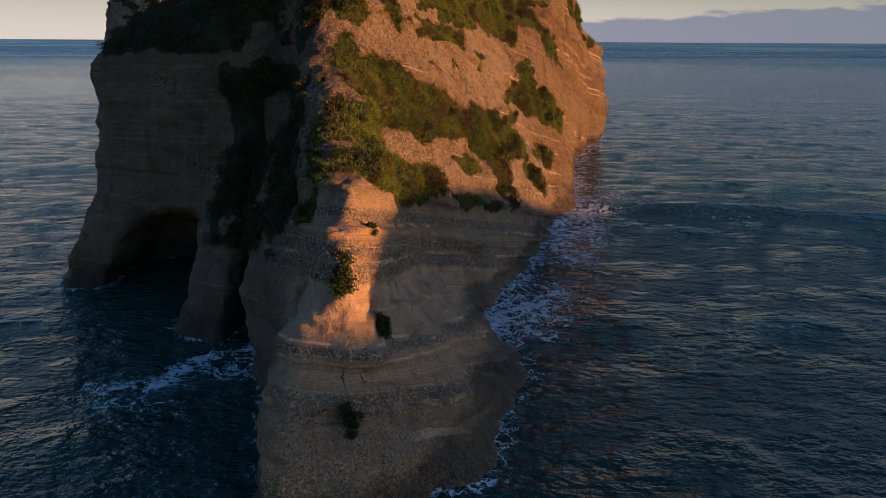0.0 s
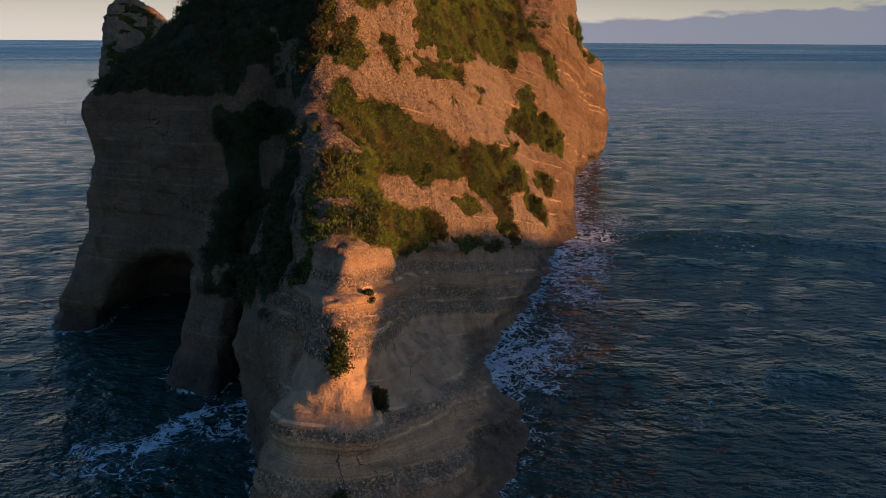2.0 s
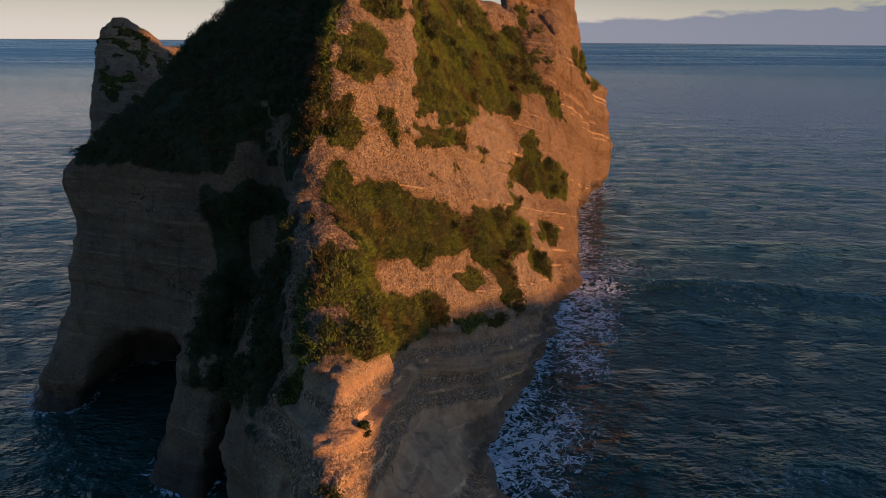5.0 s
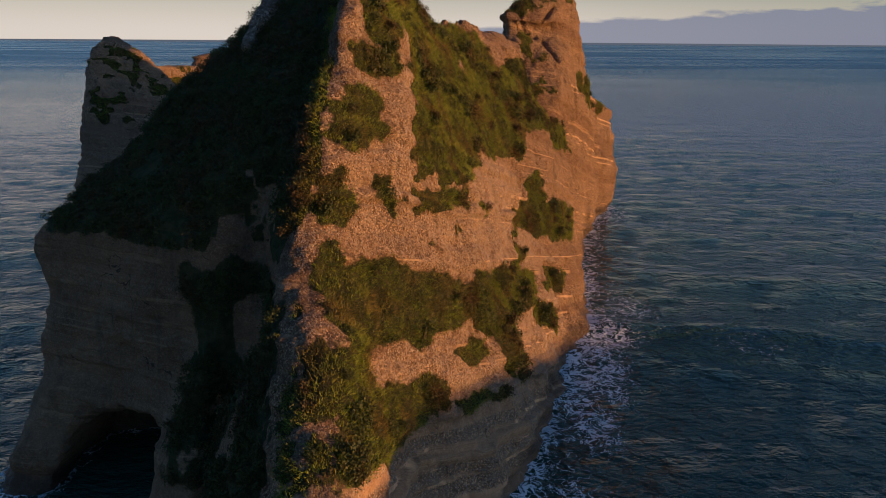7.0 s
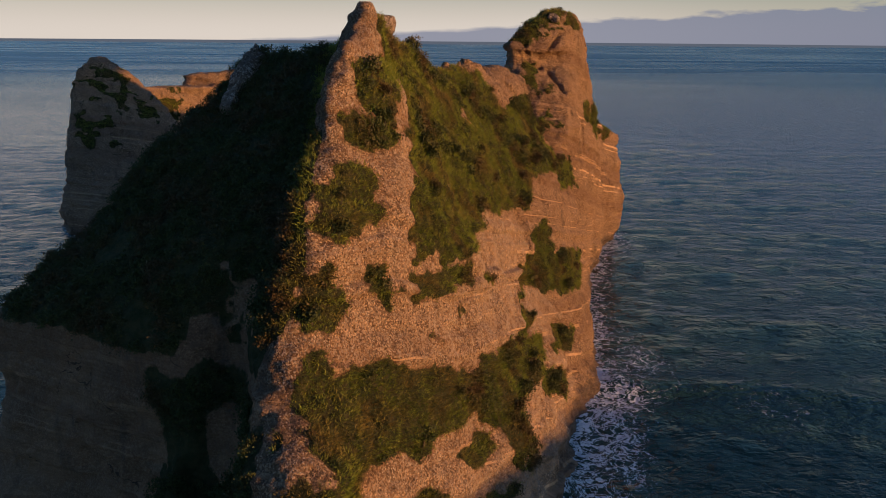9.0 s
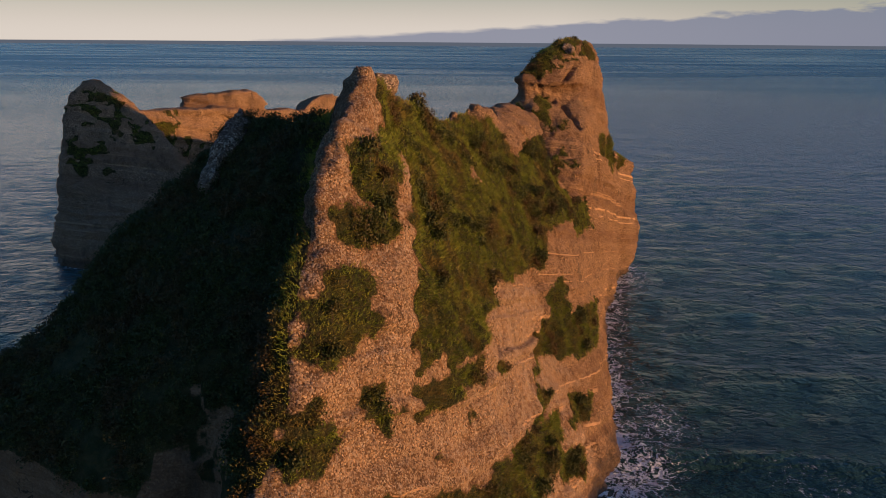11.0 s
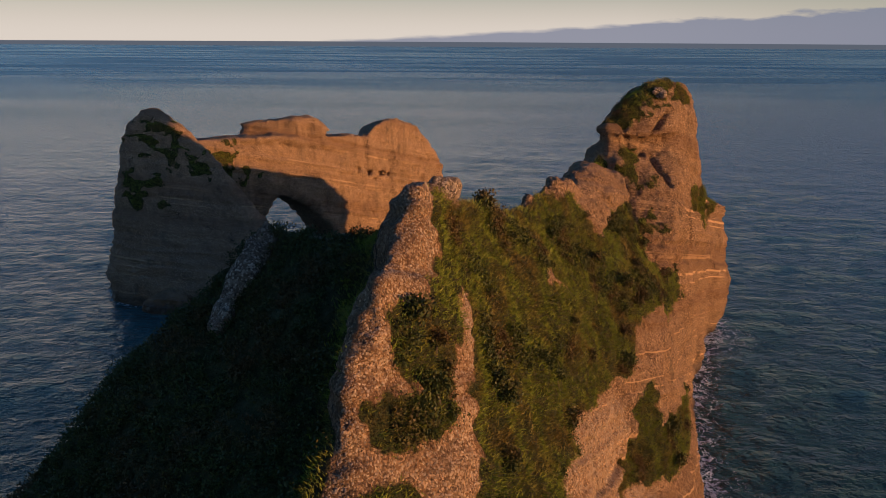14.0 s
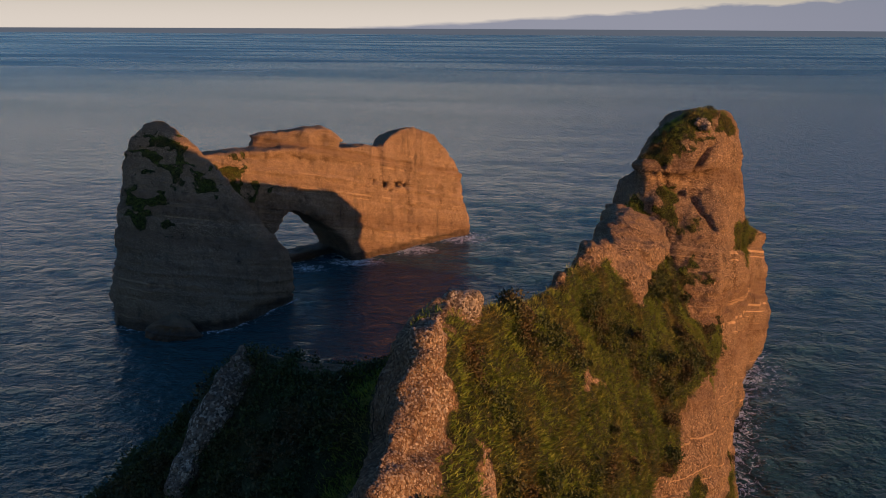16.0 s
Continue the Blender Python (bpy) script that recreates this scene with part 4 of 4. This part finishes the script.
def build_sea():
    xs, ys = spaced(-130, 110, 1.0, 4700), spaced(20, 340, 1.0, 4600)
    X, Y = np.meshgrid(xs, ys, indexing="ij")
    P = np.stack([X, Y, np.zeros_like(X)], -1)
    near = np.exp(-((X / 240) ** 2 + ((Y - 180) / 300) ** 2))
    Z = (fbm(P * (0.6, 1, 1), 16.0, 2, 300) * 0.16 + fbm(P * (0.5, 1, 1), 5.0, 2, 310) * 0.20) * near
    Z = Z + np.sin((Y + 0.12 * X + 3 * fbm(P, 60.0, 2, 340)) / 6.2) * 0.15 * near
    # one steeper swell running in on the sunny side
    crest = Y - 131 + 0.17 * (X - 28) + 2.0 * fbm(P, 25.0, 2, 350)
    Z = Z + 0.75 * np.where(crest < 0, np.exp(-(crest / 2.2) ** 2), np.exp(-(crest / 6.0) ** 2)) * np.clip((X - 18) / 10, 0, 1) * np.clip((150 - X) / 60, 0, 1)
    # the far sheet rises a little, as the earth's horizon lies higher than a rim so near
    P[..., 2] = Z + 15.0 * np.clip((np.hypot(X, Y) - 1500) / 3200, 0, 1) ** 2
    d = np.minimum(island_field(P * (1, 1, 0)), arch_field(P * (1, 1, 0)))
    right = np.clip((X - 0.28 * (Y - 60) + 6) / 10, 0, 1) * np.clip((Y - 58) / 14, 0, 1) * (0.35 + 0.65 * np.clip((160 - Y) / 40, 0, 1)) * (Y < 270)
    swash = fbm(P, 13.0, 2, 320)
    foam = np.exp(-np.maximum(d, 0) / (1.2 + 6.5 * right * np.clip(0.55 + 1.3 * swash, 0.12, 1.6))) * (0.46 + 0.40 * right)
    for x, y, rx, ry, a in ((-22.8, 64, 1.7, 1.6, 0.8), (-24.2, 61.2, 1.9, 1.9, 0.95), (-25.8, 58.4, 2.4, 1.8, 0.9), (-19.0, 66, 1.5, 1.6, 0.75), (-19.8, 61.5, 1.7, 2.6, 0.8), (-28, 56, 6, 5, 0.42), (10.5, 75, 3, 7, 0.72), (13, 82, 5, 9, 0.5), (19, 100, 3.5, 8, 0.78), (24, 114, 4, 10, 0.70), (28, 127, 4, 9, 0.62), (34, 140, 5, 10, 0.4), (-41, 288, 8, 4.5, 0.8), (-27, 306, 9, 8, 0.75), (-57, 274, 8, 4, 0.75), (-70, 266, 6, 4, 0.5)):
        foam = np.maximum(foam, a * np.exp(-((X - x) / rx) ** 2 - ((Y - y) / ry) ** 2))
    foam = foam + 0.10 * np.clip(fbm(P, 30.0, 3, 330), 0, 1) * near
    # still dark water inside the sea cave
    foam = foam * (1 - np.exp(-((X + 32.5) / 6.5) ** 4 - ((Y - 83) / 8.5) ** 4))
    P, foam = P.reshape(-1, 3), foam.ravel()
    nx, ny = len(xs), len(ys)
    i = np.arange(nx * ny).reshape(nx, ny)
    q = np.stack([i[:-1, :-1], i[1:, :-1], i[1:, 1:], i[:-1, 1:]], -1).reshape(-1, 4)
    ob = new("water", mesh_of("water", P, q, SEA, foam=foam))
    tagged(ob, "dark teal evening sea with low swell and foam along the rocks", "sea", kind="structure")


build_sea()


# ---- plants ----
def scatter(v, q, g, count, rng, least=0.5):
    """Random spots on the faces where growth is at least so much: places and normals."""
    tri = np.cross(v[q[:, 2]] - v[q[:, 0]], v[q[:, 3]] - v[q[:, 1]])
    area = np.linalg.norm(tri, axis=1) * 0.5
    w = area * np.clip((g[q].mean(1) - least) * 6, 0, 1)
    f = rng.choice(len(q), count, p=w / w.sum())
    a, b = rng.random((count, 1)), rng.random((count, 1))
    c = v[q[f]]
    p = c[:, 0] * (1 - a) * (1 - b) + c[:, 1] * a * (1 - b) + c[:, 2] * a * b + c[:, 3] * (1 - a) * b
    return p, tri[f] / np.maximum(np.linalg.norm(tri[f], axis=1), 1e-9)[:, None]


def unit(a):
    return a / np.maximum(np.linalg.norm(a, axis=-1), 1e-9)[..., None]


def grass_mesh(name, p, n, rng, blades=5, length=(0.2, 0.55)):
    """Tufts of tapering, bent blades."""
    c = len(p)
    p, n = np.repeat(p, blades, 0), np.repeat(n, blades, 0)
    m = len(p)
    way = unit(n * 0.55 + (0, 0, 0.75) + rng.normal(0, 0.45, (m, 3)))
    side = unit(np.cross(way, rng.normal(0, 1, (m, 3))))
    size = np.repeat(rng.uniform(*length, c), blades) * rng.uniform(0.6, 1.1, m)
    wide = (0.014 + 0.026 * rng.random(m))[:, None]
    root = p + rng.normal(0, 0.17, (m, 3)) - n * 0.05
    tip = root + unit(way + n * 0.3 - (0, 0, 0.35)) * size[:, None]
    v = np.stack([root - side * wide, root + side * wide, tip], 1).reshape(-1, 3)
    return mesh_of(name, v, np.arange(m * 3).reshape(-1, 3), BLADE, False)


def leaf_mesh(name, centre, up, radius, rng, leaves=60, size=(0.09, 0.2)):
    """Rounded clumps of many small folded leaves with an uneven outline."""
    c = len(centre)
    lump = 1 + 0.35 * np.sin(rng.random((c, 1)) * 9 + np.arange(leaves)[None] * 0.7)
    way = unit(rng.normal(0, 1, (c, leaves, 3)) + up[:, None] * 0.7)
    r = radius[:, None] * (0.45 + 0.6 * rng.random((c, leaves)) ** 0.6) * lump
    p = (centre[:, None] + way * r[..., None] * (1.0, 1.0, 0.8)).reshape(-1, 3)
    way = way.reshape(-1, 3)
    m = len(p)
    a = unit(way * 0.6 + rng.normal(0, 0.6, (m, 3)) + (0, 0, 0.3))
    b = unit(np.cross(a, rng.normal(0, 1, (m, 3))))
    s = rng.uniform(*size, m)[:, None]
    v = np.stack([p - a * s, p + b * s * 0.55, p + a * s, p - b * s * 0.55], 1).reshape(-1, 3)
    return mesh_of(name, v, np.arange(m * 4).reshape(-1, 4), LEAF, False)


rng = np.random.default_rng(5)
tp, tn = scatter(IV, IQ, IG, 100000, rng, 0.44)
# grass left off the shaded slope, so dark scrub alone deepens its shade
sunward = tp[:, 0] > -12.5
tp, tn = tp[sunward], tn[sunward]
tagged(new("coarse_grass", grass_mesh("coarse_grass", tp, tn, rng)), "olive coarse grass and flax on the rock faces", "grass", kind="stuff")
cp, cn = scatter(IV, IQ, IG, 12000, rng, 0.56)
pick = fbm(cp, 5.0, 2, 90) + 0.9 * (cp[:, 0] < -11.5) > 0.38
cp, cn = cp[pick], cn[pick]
rad = rng.uniform(0.28, 0.75, len(cp))
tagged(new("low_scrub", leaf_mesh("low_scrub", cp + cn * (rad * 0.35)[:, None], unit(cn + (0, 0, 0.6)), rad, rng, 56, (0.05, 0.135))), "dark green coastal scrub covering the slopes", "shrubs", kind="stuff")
ap, an = scatter(AV, AQ, AG, 3500, rng, 0.5)
tagged(new("arch_grass", grass_mesh("arch_grass", ap, an, rng, 5, (0.3, 0.7))), "sparse olive grass on the arch island", "grass", kind="stuff")


def pebble_mesh(name, p, n, rng):
    """Low domes of rounded pebbles, half sunk in the rock."""
    c = len(p)
    a = unit(np.cross(n, rng.normal(0, 1, (c, 3))))
    b = np.cross(n, a)
    size = (0.045 + 0.095 * rng.random(c) ** 2.2)[:, None]
    ring = []
    for k in range(6):
        r = size * rng.uniform(0.75, 1.2, (c, 1))
        ring.append(p + a * (r * math.cos(k * math.pi / 3)) + b * (r * 0.8 * math.sin(k * math.pi / 3)) - n * size * 0.25)
    v = np.stack(ring + [p + n * size * rng.uniform(0.45, 0.8, (c, 1))], 1).reshape(-1, 3)
    f = np.array([(k, (k + 1) % 6, 6) for k in range(6)])
    return mesh_of(name, v, (f[None] + 7 * np.arange(c)[:, None, None]).reshape(-1, 3), PEBBLE)


# pebbles stand out of the conglomerate, not out of the smooth beds low in the nose
bare = np.clip(1 - IG * 2.2, 0, 1) * np.clip((IN[:, 0] + 0.25) * 5, 0, 1) * np.clip((132 - IV[:, 1]) / 20, 0, 1) * np.clip((IV[:, 0] + 14.5) * 0.5, 0, 1) * np.clip((IV[:, 2] - 2.5) * 0.5, 0, 1)
height = IV @ np.array((0.10, 0.25, 1.0))
for low, high in ((15.3, 15.9), (17.2, 19.5), (20.1, 24.6), (25.9, 26.3), (27.4, 29.2), (30.2, 31.3)):
    bare = bare * (1 - 0.93 * ((height > low) & (height < high) & (IV[:, 1] < 90)))
bare = bare * (0.75 + 0.25 * np.clip(fbm(IV, 3.0, 2, 97) * 3, -1, 1))
pp, pn = scatter(IV, IQ, bare, 64000, rng, 0.15)
tagged(new("pebbles", pebble_mesh("pebbles", pp, pn, rng)), "rounded grey and buff pebbles set in the rock face", "pebbles", kind="stuff")


def bush(x, y, z, radius, long, seed):
    """A single hanging bush on a ledge: a crown of leaves on a short woody stem."""
    g = np.random.default_rng(seed)
    top = tagged(new("bush"), "bright green hanging bush rooted on a rock ledge", "bush", group="bushes on the nose")
    c = np.array([(x, y, z)]) + g.normal(0, 1, (24, 3)).clip(-1.3, 1.3) * (radius * 0.42, radius * 0.42, long * 0.46) + g.uniform(-1, 1, (24, 1)) * (0.25 * radius, 0, -0.3 * long)
    part("foliage", leaf_mesh("foliage", c, np.tile((0.1, -0.4, 0.8), (24, 1)), g.uniform(0.4, 0.7, 24) * radius, g, 170, (0.05, 0.13)), top)
    bm = bmesh.new()
    bmesh.ops.create_cone(bm, segments=7, radius1=0.12, radius2=0.04, depth=1.2, cap_ends=True, matrix=look((x, y + 0.6, z - 0.2), (x, y - 0.4, z + 0.3)))
    me = bpy.data.meshes.new("stem")
    bm.to_mesh(me)
    bm.free()
    me.materials.append(WOOD)
    part("stem", me, top)


# single shrubs standing out of the low growth, one built and the rest copied
sg = np.random.default_rng(8)
first = tagged(new("shrub"), "rounded dark green shrub on the sunlit rock face", "bush", group="shrubs on the sunny face")
ball = unit(sg.normal(0, 1, (16, 3)) * (1, 1, 0.8)) * sg.uniform(0.25, 0.75, (16, 1))
part("foliage", leaf_mesh("foliage", ball + (0, 0, 0.5), np.tile((0, 0, 1.0), (16, 1)), sg.uniform(0.3, 0.55, 16), sg, 42, (0.06, 0.14)), first)
stem = bmesh.new()
bmesh.ops.create_cone(stem, segments=6, radius1=0.1, radius2=0.05, depth=1.3, cap_ends=True)
stem_mesh = bpy.data.meshes.new("stem")
stem.to_mesh(stem_mesh)
stem.free()
stem_mesh.materials.append(WOOD)
part("stem", stem_mesh, first)
sp, sn = scatter(IV, IQ, IG, 600, sg, 0.72)
sunny = [i for i in range(600) if sp[i, 0] > -10.5 and sn[i, 2] < 0.8][:90]
for count, i in enumerate(sunny):
    m = Matrix.LocRotScale(Vector(sp[i] + sn[i] * 0.1), Euler((sg.uniform(-0.3, 0.3), sg.uniform(-0.3, 0.3), sg.uniform(0, 6.28))), None)
    if count == 0:
        first.matrix_basis = m
        continue
    twin = copy_thing(first, m)
    twin.scale = [sg.uniform(0.6, 1.35)] * 3

bush(-6.8, 46.1, 14.4, 0.8, 1.9, 31)
bush(-4.5, 49.6, 9.2, 0.62, 1.1, 32)
bush(-6.0, 41.4, 5.6, 0.6, 1.5, 33)
bush(-5.6, 53.6, 15.5, 0.5, 0.9, 34)
